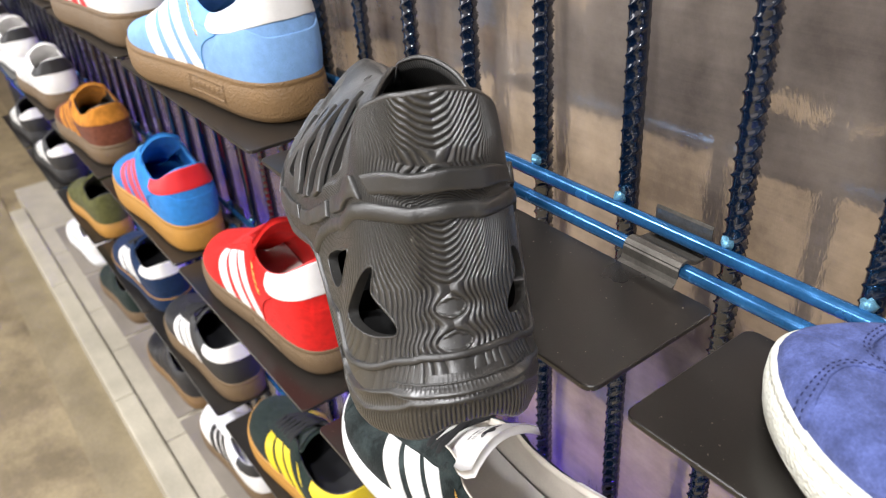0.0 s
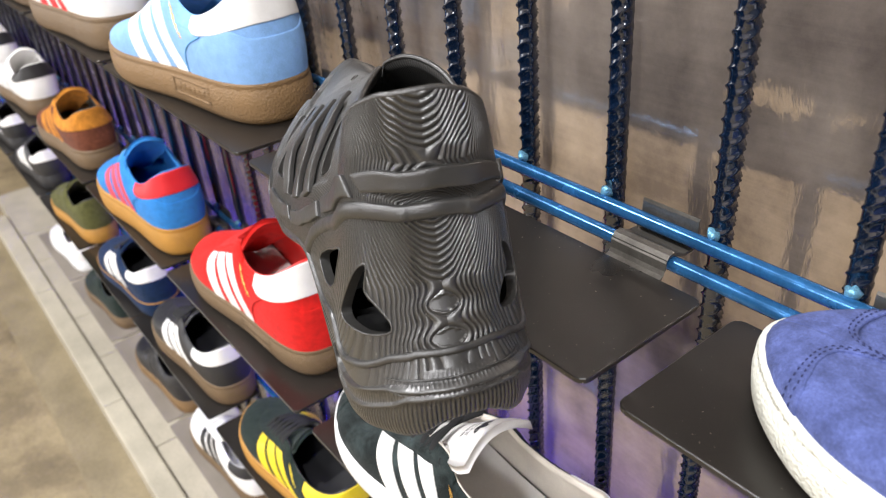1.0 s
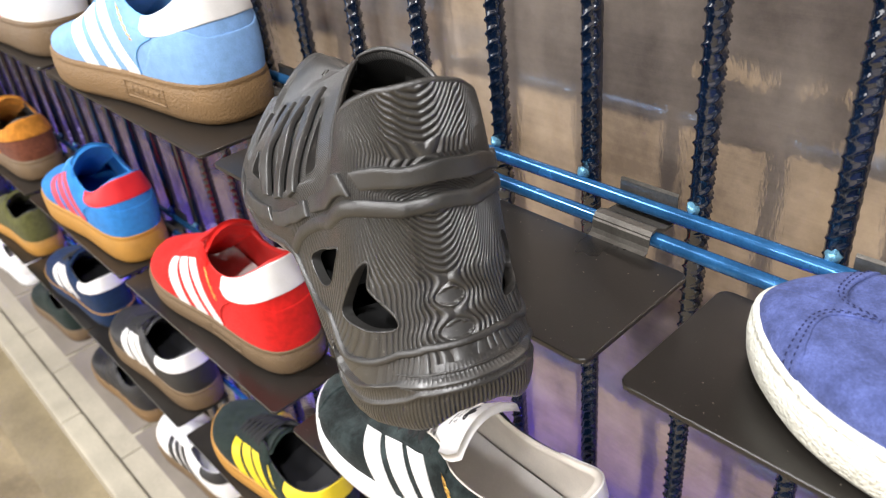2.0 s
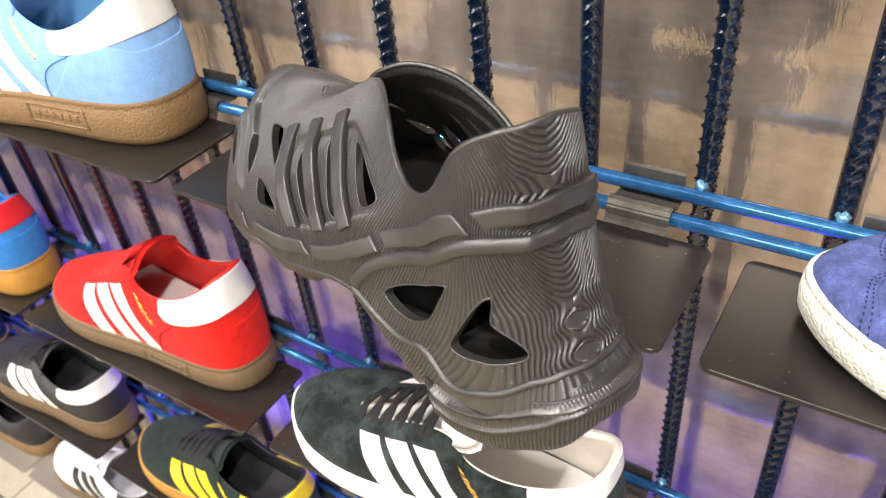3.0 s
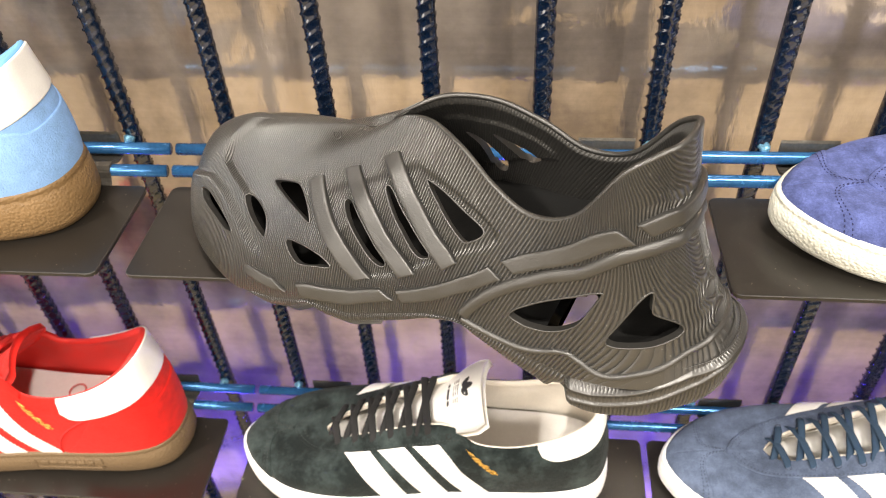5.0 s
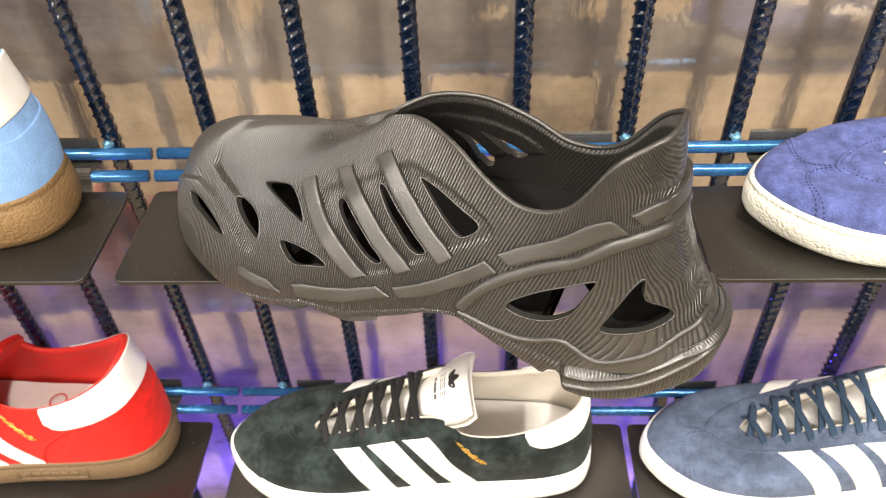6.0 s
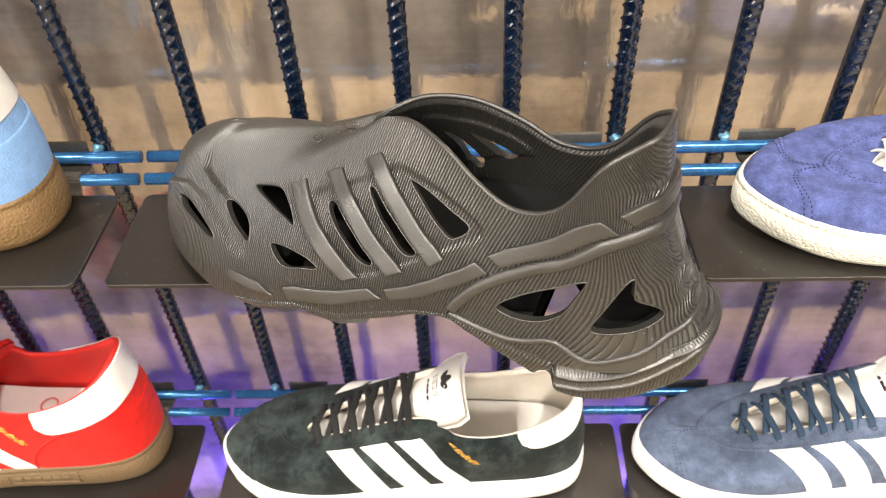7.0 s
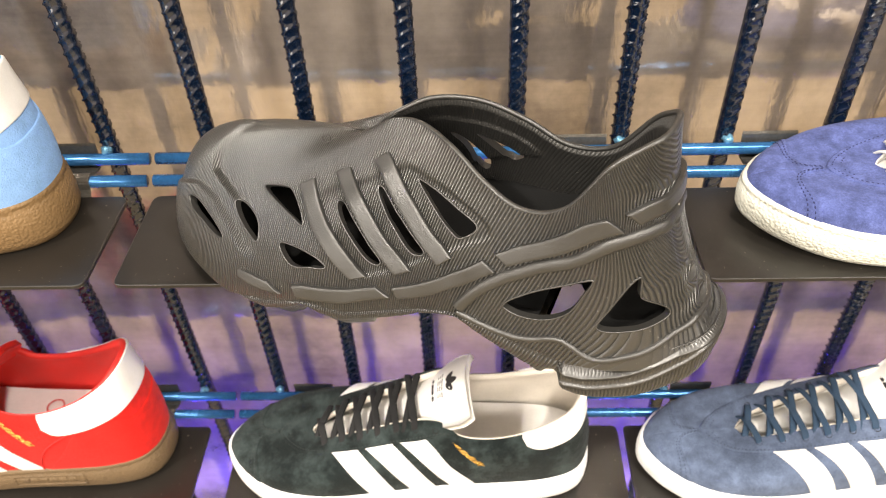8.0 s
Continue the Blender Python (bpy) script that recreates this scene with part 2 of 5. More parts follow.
def grid_faces(n, m, close_n=False, flip=False, base=0):
    a = np.arange(n if close_n else n - 1)[:, None]
    b = np.arange(m - 1)[None, :]
    a2 = (a + 1) % n
    q = np.stack([a * m + b, a2 * m + b, a2 * m + b + 1, a * m + b + 1], -1).reshape(-1, 4) + base
    return (q[:, ::-1] if flip else q).tolist()


def tube_data(points, radius, sides=8, cap=True):
    """A round tube along points; radius: one number or one a point."""
    p = np.array(points, float)
    r = np.broadcast_to(np.array(radius, float), (len(p),))
    t = np.gradient(p, axis=0)
    t /= np.linalg.norm(t, axis=1)[:, None] + 1e-12
    ref = np.array([0.0, 0.0, 1.0]) if abs(t[0][2]) < 0.9 else np.array([0.0, 1.0, 0.0])
    u = np.cross(t, ref)
    u /= np.linalg.norm(u, axis=1)[:, None] + 1e-12
    w = np.cross(t, u)
    a = np.linspace(0, 2 * np.pi, sides, endpoint=False)
    v = p[:, None] + r[:, None, None] * (np.cos(a)[None, :, None] * u[:, None] + np.sin(a)[None, :, None] * w[:, None])
    n = len(p)
    f = [[i * sides + j, i * sides + (j + 1) % sides, (i + 1) * sides + (j + 1) % sides, (i + 1) * sides + j] for i in range(n - 1) for j in range(sides)]
    if cap:
        f += [list(range(sides))[::-1], [(n - 1) * sides + j for j in range(sides)]]
    return v.reshape(-1, 3).tolist(), f


# ---------------------------------------------------------------- the place
def structure(name, dims, material, label, category, bevel=0.0):
    ob = box(name, dims, material, None, "", bevel)
    return tagged(ob, label, category, kind="structure")


PITCH = 0.066          # between upright bars
PANEL_Y = 0.050        # face of the sheet metal behind the rack
structure("floor", (-7, 4, -4.5, 0.6, -0.1, 0), M_FLOOR, "sandy worn concrete shop floor", "floor")
structure("floor_strip", (-7, 4, -0.262, -0.167, 0.0, 0.004), M_STRIP, "darker trodden strip of concrete along the kerb", "floor strip")
structure("ceiling", (-7, 4, -4.5, 0.6, 3.0, 3.1), M_CEIL, "plain grey shop ceiling", "ceiling")
structure("wall_south", (-7, 4, -4.6, -4.5, 0, 3), M_WALL, "plain beige wall opposite the rack", "wall")
structure("wall_west", (-7.1, -7, -4.5, 0.6, 0, 3), M_WALL, "plain beige end wall", "wall")
structure("wall_east", (4, 4.1, -4.5, 0.6, 0, 3), M_WALL_DARK, "unseen end wall, darkened to dim the sheet metal's reflection", "wall")
structure("wall_north", (-7, 4, PANEL_Y, 0.6, 0.0, 3), M_PANEL, "smeared reflective sheet metal wall behind the rack", "wall")

kerb = empty("kerb", pose(0, 0, 0), "pale cut stone kerb under the shoe rack", "kerb", kind="structure")
for i in range(6):
    x1 = 1.06 - 0.62 * i
    box("kerb_stone", (x1 - 0.618, x1, -0.167, -0.120, 0.0, 0.06), M_KERB, kerb, "", 0.005)
    box("kerb_stone", (x1 - 0.418, x1 - 0.2, -0.117, PANEL_Y - 0.004, 0.0, 0.054), M_KERB_BACK, kerb, "", 0.003)
    box("kerb_stone", (x1 - 0.817, x1 - 0.421, -0.117, PANEL_Y - 0.004, 0.0, 0.054), M_KERB_BACK, kerb, "", 0.003)


def rebar_data(z0, z1, step, sides, fine):
    """A ribbed reinforcing bar: two lengthwise ribs and two rows of slanting crescents."""
    z = np.arange(z0, z1 + step / 2, step)
    a = np.linspace(0, 2 * np.pi, sides, endpoint=False)
    Zg, A = np.meshgrid(z, a, indexing="ij")
    r = np.full(Zg.shape, 0.0050)
    r += 0.0008 * np.exp(-((np.abs(np.cos(A)) - 1) / 0.04) ** 2)
    if fine:
        side = np.sign(np.sin(A))
        ph = (Zg + side * 0.004 * np.cos(A)) / 0.0078 + (side > 0) * 0.5
        d = np.abs(ph - np.round(ph)) * 0.0078
        r += 0.0014 * np.exp(-(d / 0.0009) ** 2) * np.abs(np.sin(A)) ** 0.6
    v = np.stack([r * np.cos(A), r * np.sin(A), Zg], -1).reshape(-1, 3)
    n, m = Zg.shape
    f = [[i * m + j, i * m + (j + 1) % m, (i + 1) * m + (j + 1) % m, (i + 1) * m + j] for i in range(n - 1) for j in range(m)]
    return v.tolist(), f


def mesh_of(name, data, material, smooth=True):
    me = bpy.data.meshes.new(name)
    me.from_pydata(data[0], [], data[1])
    if smooth:
        me.polygons.foreach_set("use_smooth", [True] * len(me.polygons))
    me.materials.append(material)
    return me


bar_near = mesh_of("bar", rebar_data(0.42, 1.72, 0.0006, 18, True), M_BAR)
bar_foot = mesh_of("bar", rebar_data(0.054, 0.42, 0.03, 10, False), M_BAR)
bar_far = mesh_of("bar", rebar_data(0.054, 1.72, 0.005, 8, True), M_BAR)
bead = bpy.data.meshes.new("weld")
bm = bmesh.new()
bmesh.ops.create_icosphere(bm, subdivisions=2, radius=0.0034)
for v in bm.verts:
    v.co *= 1 + 0.5 * noise.noise(v.co * 500)
bm.to_mesh(bead)
bm.free()
bead.polygons.foreach_set("use_smooth", [True] * len(bead.polygons))
bead.materials.append(M_WELD)

ROWS_Z = (0.9925, 0.7385, 0.4850, 0.2330)     # upper rod of each shelf row
JOINTS = (-3.05, -1.71, -0.3655, 0.96)
rng = random.Random(4)


def child(name, me, parent, m):
    ob = new(name, me)
    ob.parent = parent
    ob.matrix_basis = m
    return ob


for x0, x1 in zip(JOINTS[:-1], JOINTS[1:]):
    rack = empty("steel_rack", pose((x0 + x1) / 2, 0, 0.054), "welded rack of blue-black ribbed steel bars and blue rods", "shoe rack", "racks along the wall")
    off = Vector((-(x0 + x1) / 2, 0, -0.054))
    for k in range(-60, 20):
        x = PITCH * k
        if not x0 + 0.01 < x < x1:
            continue
        turn = rng.choice((0, 20, 90, 75, -15)) + rng.uniform(-8, 8)
        if -10 <= k <= 5:
            child("bar", bar_near, rack, Matrix.Translation(off + Vector((x, 0.010, rng.uniform(-.003, .003)))) @ pose(0, 0, 0, 0, 0, turn))
            child("bar", bar_foot, rack, Matrix.Translation(off + Vector((x, 0.010, 0))) @ pose(0, 0, 0, 0, 0, turn))
        else:
            child("bar", bar_far, rack, Matrix.Translation(off + Vector((x, 0.010, 0))) @ pose(0, 0, 0, 0, 0, turn))
        if x > -2.2:
            for z in ROWS_Z[:3]:
                child("weld", bead, rack, Matrix.Translation(off + Vector((x + rng.uniform(-.001, .001), 0.004, z + 0.0045))) @ pose(0, 0, 0, 0, 0, rng.uniform(0, 360)))
    for z in ROWS_Z:
        for y, dz in ((0.0, 0.0), (-0.013, -0.008)):
            v, f = tube_data([(x0 + 0.002 + (x1 - x0 - 0.005) * i / 12, y, z + dz) for i in range(13)], 0.0039, 12)
            ob = part("rod", (np.array(v) + np.array(off)).tolist(), f, M_ROD, rack, "blue lacquered round rod")


# shelves: thin plates hung on the two rods by a bent tab
def shelf_data(width):
    bm = bmesh.new()
    y0, y1, r = -0.103, -0.023, 0.005
    ring = []
    for cx, cy, a0 in ((width - r, y1 - r, 0), (r, y1 - r, 90), (r, y0 + r, 180), (width - r, y0 + r, 270)):
        ring += [(cx + r * math.cos(radians(a0 + d)), cy + r * math.sin(radians(a0 + d))) for d in (0, 30, 60, 90)]
    n = len(ring)
    v = [(x, y, z) for z in (-0.0025, -0.0004) for x, y in ring]
    cx, cy = width / 2, (y0 + y1) / 2
    v += [(cx + (x - cx) * 0.997, cy + (y - cy) * 0.99, 0.0) for x, y in ring]
    f = [[i, (i + 1) % n, n + (i + 1) % n, n + i] for i in range(n)]
    f += [[n + i, n + (i + 1) % n, 2 * n + (i + 1) % n, 2 * n + i] for i in range(n)]
    return v, f + [list(range(n))[::-1], list(range(2 * n, 3 * n))]


def tab_data(w):
    """The bent tab: up in front of the lower rod, back over it and up behind the upper rod."""
    prof = [(-0.0245, -0.001), (-0.0205, 0.0005), (-0.0185, 0.004), (-0.0182, 0.0085), (-0.0165, 0.0105), (-0.0125, 0.0108), (-0.0085, 0.0085), (-0.0055, 0.0070), (0.002, 0.0065), (0.0052, 0.0085), (0.0056, 0.0215)]
    v = []
    for y, z in prof:
        v += [(-w / 2, y, z), (w / 2, y, z)]
    for y, z in prof:
        v += [(-w / 2, y - 0.0008, z - 0.0016), (w / 2, y - 0.0008, z - 0.0016)]
    n = len(prof)
    f = []
    for i in range(n - 1):
        a = 2 * i
        b = 2 * n + a
        f += [[a, a + 1, a + 3, a + 2], [b + 2, b + 3, b + 1, b], [a + 2, b + 2, b, a], [a + 1, b + 1, b + 3, a + 3]]
    f.append([2 * n - 2, 2 * n - 1, 4 * n - 1, 4 * n - 2])
    return v, f


SHELVES = {
    0: [(-0.362 + 0.3285 * k, 0.312) for k in (0, 1, -1, -2, -3, -4, -5)],
    1: [(-0.360, 0.319), (-0.036, 0.319), (-0.706, 0.319), (-1.036, 0.319), (-1.366, 0.319), (-1.70, 0.319), (-2.03, 0.319), (-2.36, 0.319)],
    2: [(-0.708, 0.319), (-0.378, 0.319), (-0.05, 0.319), (-1.049, 0.319), (-1.35, 0.297), (-1.68, 0.319), (-2.01, 0.319), (-2.34, 0.319)],
    3: [(-1.06, 0.319), (-0.73, 0.319), (-0.40, 0.319), (-1.39, 0.319), (-1.72, 0.319), (-2.05, 0.319)],
}
SHELF_Z = (0.980, 0.7265, 0.4735, 0.2215)
for row, items in SHELVES.items():
    for x, w in items:
        sh = empty("wall_shelf", pose(x, 0, SHELF_Z[row]), "thin dark powder-coated steel shelf hooked on two rods" if row < 3 else "thin pale grey steel shelf hooked on two rods near the kerb", "shelf", "shelves of the shoe rack")
        v, f = shelf_data(w)
        part("plate", v, f, M_SHELF if row < 3 else M_SHELF_PALE, sh, "", smooth=False)
        v, f = tab_data(0.034)
        for tx in ((0.26, 0.06) if w < 0.31 else (0.27, 0.06)):
            tb = part("hook", v, f, M_HOOK, sh, "bent steel hook", smooth=False)
            tb.location = (tx, 0, 0)


# ---------------------------------------------------------------- shoe bodies
def smooth01(x, a, b):
    t = np.clip((x - a) / (b - a), 0, 1)
    return t * t * (3 - 2 * t)


def loop_rows(u, rows):
    """A smooth curve through the rows, mirrored at heel and toe; u from 0 (heel) to 1 (toe)."""
    r = np.array(rows, float)
    y = np.zeros(r.shape[1], bool)
    y[[1, 3]] = True
    n = len(r)
    e = np.vstack([np.where(y, 2 * r[0] - r[1], r[1]), r, np.where(y, 2 * r[-1] - r[-2], r[-2])])
    p = np.clip(u, 0, 1) * (n - 1)
    i = np.minimum(p.astype(int), n - 2)
    f = (p - i)[..., None]
    a, b, c, d = e[i], e[i + 1], e[i + 2], e[i + 3]
    return .5 * ((2 * b) + (c - a) * f + (2 * a - 5 * b + 4 * c - d) * f ** 2 + (3 * b - a - 3 * c + d) * f ** 3)


class Body:
    """A shoe's outside as one patch. s runs from -1 (toe, inner side) over 0 (heel) to 1 (toe, outer side), v from 0 (sole) to 1 (rim)."""

    def __init__(self, rows, base, side, toe, heel, inner=0.0, spring=0.0, shift=(0.0, 0.0), inner_rim=None):
        self.rows, self.base, self.side, self.toe, self.heel, self.inner, self.spring, self.shift, self.inner_rim = rows, base, side, toe, heel, inner, spring, shift, inner_rim

    def ring(self, s):
        u = np.abs(s)
        r = loop_rows(u, self.rows)
        sy = np.where(s < 0, -1, 1)
        m = np.where(s < 0, smooth01(u, 0, .07) * (1 - smooth01(u, .45, .7)), 0) * self.inner
        r[..., 1] *= 1 - m
        r[..., 3] *= 1 - m * 0.37
        e = 1e-3
        r2, r1 = loop_rows(np.clip(u + e, 0, 1), self.rows), loop_rows(np.clip(u - e, 0, 1), self.rows)
        tx, ty = r2[..., 0] - r1[..., 0], r2[..., 1] - r1[..., 1]
        l = np.hypot(tx, ty) + 1e-12
        N = np.stack([-ty / l, tx / l * sy, 0 * tx], -1)
        # at the very heel and toe the side vanishes
        N = np.where((u < 1e-6)[..., None], np.array([-1.0, 0, 0]), N)
        N = np.where((u > 1 - 1e-6)[..., None], np.array([1.0, 0, 0]), N)
        return u, r, sy, N

    def at(self, s, v):
        s, v = np.broadcast_arrays(np.asarray(s, float), np.asarray(v, float))
        u, r, sy, N = self.ring(s)
        one = lambda q: q[..., None]
        up = np.array([0, 0, 1.0])
        B = np.stack([r[..., 0], r[..., 1] * sy, self.low(u)], -1)
        T = np.stack([r[..., 2], r[..., 3] * sy, r[..., 4]], -1)
        B[..., 1] += self.off(r[..., 0])
        T[..., 1] += self.off(r[..., 2]) * self.shift[1]
        if self.inner_rim:
            rin = loop_rows(u, [(0, 0, *q) for q in self.inner_rim])
            Ti = np.stack([rin[..., 2], -rin[..., 3] + self.off(rin[..., 2]) * self.shift[1], rin[..., 4]], -1)
            T = np.where((s < 0)[..., None], Ti, T)
        wt, wh = smooth01(u, .62, 1), 1 - smooth01(u, .04, .3)
        so, su, so2, sd = self.side
        to, tu, tx, td, ty, ty_in = self.toe
        ho, hu, ho2, hd = self.heel
        C1 = B + N * one(so + (to - so) * wt + (ho - so) * wh) + up * one(su + (tu - su) * wt + (hu - su) * wh)
        C2 = T + N * one((so2 + (ho2 - so2) * wh) * (1 - wt)) + np.stack([tx + 0 * u, np.where(s < 0, -ty_in, ty) * (1 - smooth01(u, .78, 1)), td + 0 * u], -1) * one(wt) + up * one(sd * (1 - wt) * (1 - wh) + hd * wh)
        v = one(v)
        p = (1 - v) ** 3 * B + 3 * v * (1 - v) ** 2 * C1 + 3 * v * v * (1 - v) * C2 + v ** 3 * T
        if self.spring:
            x = p[..., 0]
            p[..., 2] += self.spring * np.clip((x - 0.19) / 0.10, 0, 1.2) ** 2
        return p

    def low(self, u):
        """The height of the lower edge: one number, or a table over u."""
        return np.interp(u, *self.base) if isinstance(self.base, tuple) else np.full(u.shape, self.base)

    def off(self, x):
        """How far the heel's middle lies to the outer side of the forefoot's."""
        return self.shift[0] * (1 - smooth01(x, .03, .14))

    def normal(self, s, v):
        s, v = np.broadcast_arrays(np.asarray(s, float), np.asarray(v, float))
        e = 2e-3
        a = self.at(np.clip(s + e, -1, 1), v) - self.at(np.clip(s - e, -1, 1), v)
        b = self.at(s, np.clip(v + e, 0, 1)) - self.at(s, np.clip(v - e, 0, 1))
        n = np.cross(b, a)
        return n / (np.linalg.norm(n, axis=-1)[..., None] + 1e-12)

    def s_of_x(self, x, v, side=1):
        g = np.linspace(0.0, 1.0, 400)
        return side * np.interp(x, self.at(side * g, np.full(400, v))[:, 0], g)


def patch(body, name, edge, height, material, parent, label="", n=24, m=6, bevel=0.12, run_out=False):
    """A raised piece on a body. edge(a, b) gives s and v for a, b from 0 to 1; its rim is rounded down to the surface."""
    def steps(k):
        q = np.linspace(0, 1, k)
        return np.concatenate([[0, 0.0], bevel * np.array([.35]), bevel + (1 - 2 * bevel) * q, 1 - bevel * np.array([.35]), [1, 1.0]])
    a, b = steps(n), steps(m)
    A, Bq = np.meshgrid(a, b, indexing="ij")
    s, v = edge(A, Bq)
    p = body.at(s, v)
    nn = body.normal(s, v)
    def lift(k):
        h = np.full(k, 1.0)
        h[0] = h[-1] = -0.35
        h[1] = h[-2] = 0.55
        h[2] = h[-3] = 0.9
        return h
    ends = lift(len(a))
    if run_out:
        ends[-3:] = 1.0
    h = np.minimum(ends[:, None], lift(len(b))[None, :]) * height
    p = p + nn * h[..., None]
    f = grid_faces(len(a), len(b))
    # face outwards
    i0 = (len(a) // 2, len(b) // 2)
    e1 = p[i0[0] + 1, i0[1]] - p[i0]
    e2 = p[i0[0], i0[1] + 1] - p[i0]
    if np.dot(np.cross(e1, e2), nn[i0]) < 0:
        f = [q[::-1] for q in f]
    return part(name, p.reshape(-1, 3), f, material, parent, label)


def rounded(points, times=2, closed=True):
    p = np.array(points, float)
    for _ in range(times):
        q = np.roll(p, -1, 0) if closed else p[1:]
        a = p if closed else p[:-1]
        new_p = np.stack([a * .75 + q * .25, a * .25 + q * .75], 1).reshape(-1, 2)
        p = new_p if closed else np.vstack([p[:1], new_p, p[-1:]])
    return p


def inside(poly, x, y):
    res = np.zeros(x.shape, bool)
    n = len(poly)
    for i in range(n):
        (x0, y0), (x1, y1) = poly[i], poly[(i + 1) % n]
        if y0 == y1:
            continue
        c = ((y0 > y) != (y1 > y)) & (x < (x1 - x0) * (y - y0) / (y1 - y0) + x0)
        res ^= c
    return res


def nearest_on(poly, q):
    """The nearest point of a closed line to each q."""
    best, dist = q.copy(), np.full(len(q), 1e9)
    for i in range(len(poly)):
        a, b = poly[i], poly[(i + 1) % len(poly)]
        ab = b - a
        t = np.clip(((q - a) @ ab) / (ab @ ab + 1e-12), 0, 1)
        c = a + t[:, None] * ab
        d = np.linalg.norm(q - c, axis=1)
        k = d < dist
        best[k], dist[k] = c[k], d[k]
    return best


def band(body, name, line, width, height, material, parent, label="", smooth_times=3):
    """A raised rib along a line of s, v."""
    q = rounded(line, smooth_times, False)
    s, v = q[:, 0], q[:, 1]
    p = body.at(s, v)
    n = body.normal(s, v)
    t = np.gradient(p, axis=0)
    t /= np.linalg.norm(t, axis=1)[:, None] + 1e-12
    w = np.cross(n, t)
    w /= np.linalg.norm(w, axis=1)[:, None] + 1e-12
    prof = [(-.5, -.3), (-.42, .6), (-.25, .95), (0, 1.05), (.25, .95), (.42, .6), (.5, -.3)]
    vv = np.stack([p + w * (a * width) + n * (b * height) for a, b in prof], 1)
    f = grid_faces(len(p), len(prof), flip=True)
    return part(name, vv.reshape(-1, 3), f, material, parent, label)


def stitches(body, line, lift, material, parent, long=.0017, gap=.0010, wide=.0007):
    """A sewn line: short dashes of thread along a line of s, v, sunk at their ends."""
    q = rounded(line, 3, False)
    p = body.at(q[:, 0], q[:, 1])
    d = np.concatenate([[0], np.cumsum(np.linalg.norm(np.diff(p, axis=0), axis=1))])
    verts, faces = [], []
    for a in np.arange(0, d[-1] - long, long + gap):
        s = np.interp([a, a + long * .25, a + long * .75, a + long], d, q[:, 0])
        v = np.interp([a, a + long * .25, a + long * .75, a + long], d, q[:, 1])
        c, n = body.at(s, v), body.normal(s, v)
        t = c[-1] - c[0]
        w = np.cross(n[0], t)
        w *= wide / 2 / (np.linalg.norm(w) + 1e-12)
        k = len(verts)
        for i, h in enumerate((lift - .0003, lift + .0004, lift + .0004, lift - .0003)):
            e = .6 if i in (0, 3) else 1.0
            verts += [c[i] - w * e + n[i] * (h - .0003), c[i] + n[i] * h, c[i] + w * e + n[i] * (h - .0003)]
        faces += [[k + 3 * i + j, k + 3 * i + j + 1, k + 3 * i + j + 4, k + 3 * i + j + 3] for i in range(3) for j in range(2)]
    return part("stitching", verts, faces, material, parent)


# ---------------------------------------------------------------- the foam clog
CLOG_ROWS = [(0.0037, 0, 0.0393, -0.0035, 0.1518), (0.0081, 0.0175, 0.0420, 0.0080, 0.1508), (0.0194, 0.0262, 0.0485, 0.0151, 0.1485), (0.0358, 0.0342, 0.0603, 0.0226, 0.1402),
             (0.0634, 0.0392, 0.0757, 0.0267, 0.1183), (0.1022, 0.0446, 0.0952, 0.0258, 0.1102), (0.1363, 0.05, 0.1142, 0.0208, 0.1144), (0.17, 0.0548, 0.1336, 0.0114, 0.1216),
             (0.2053, 0.0584, 0.1521, 0.0017, 0.1239), (0.2399, 0.0564, 0.1682, -0.0042, 0.1205), (0.2726, 0.0431, 0.1816, -0.0062, 0.114), (0.2966, 0.0268, 0.1906, -0.0070, 0.1098),
             (0.3075, 0.0130, 0.1957, -0.0072, 0.1078), (0.3111, 0, 0.1976, -0.0074, 0.1072)]
CLOG_INNER_RIM = [(0.0393, 0.0035, 0.1518), (0.0396, 0.0125, 0.1500), (0.0432, 0.0190, 0.1462), (0.0515, 0.0250, 0.1375), (0.0681, 0.0289, 0.1161), (0.0893, 0.0309, 0.1098), (0.1109, 0.0307, 0.1175),
                  (0.1337, 0.0265, 0.1253), (0.1545, 0.0180, 0.1275), (0.1698, 0.0085, 0.1225), (0.1816, 0.0062, 0.114), (0.1906, 0.0070, 0.1098), (0.1957, 0.0072, 0.1078), (0.1976, 0.0074, 0.1072)]
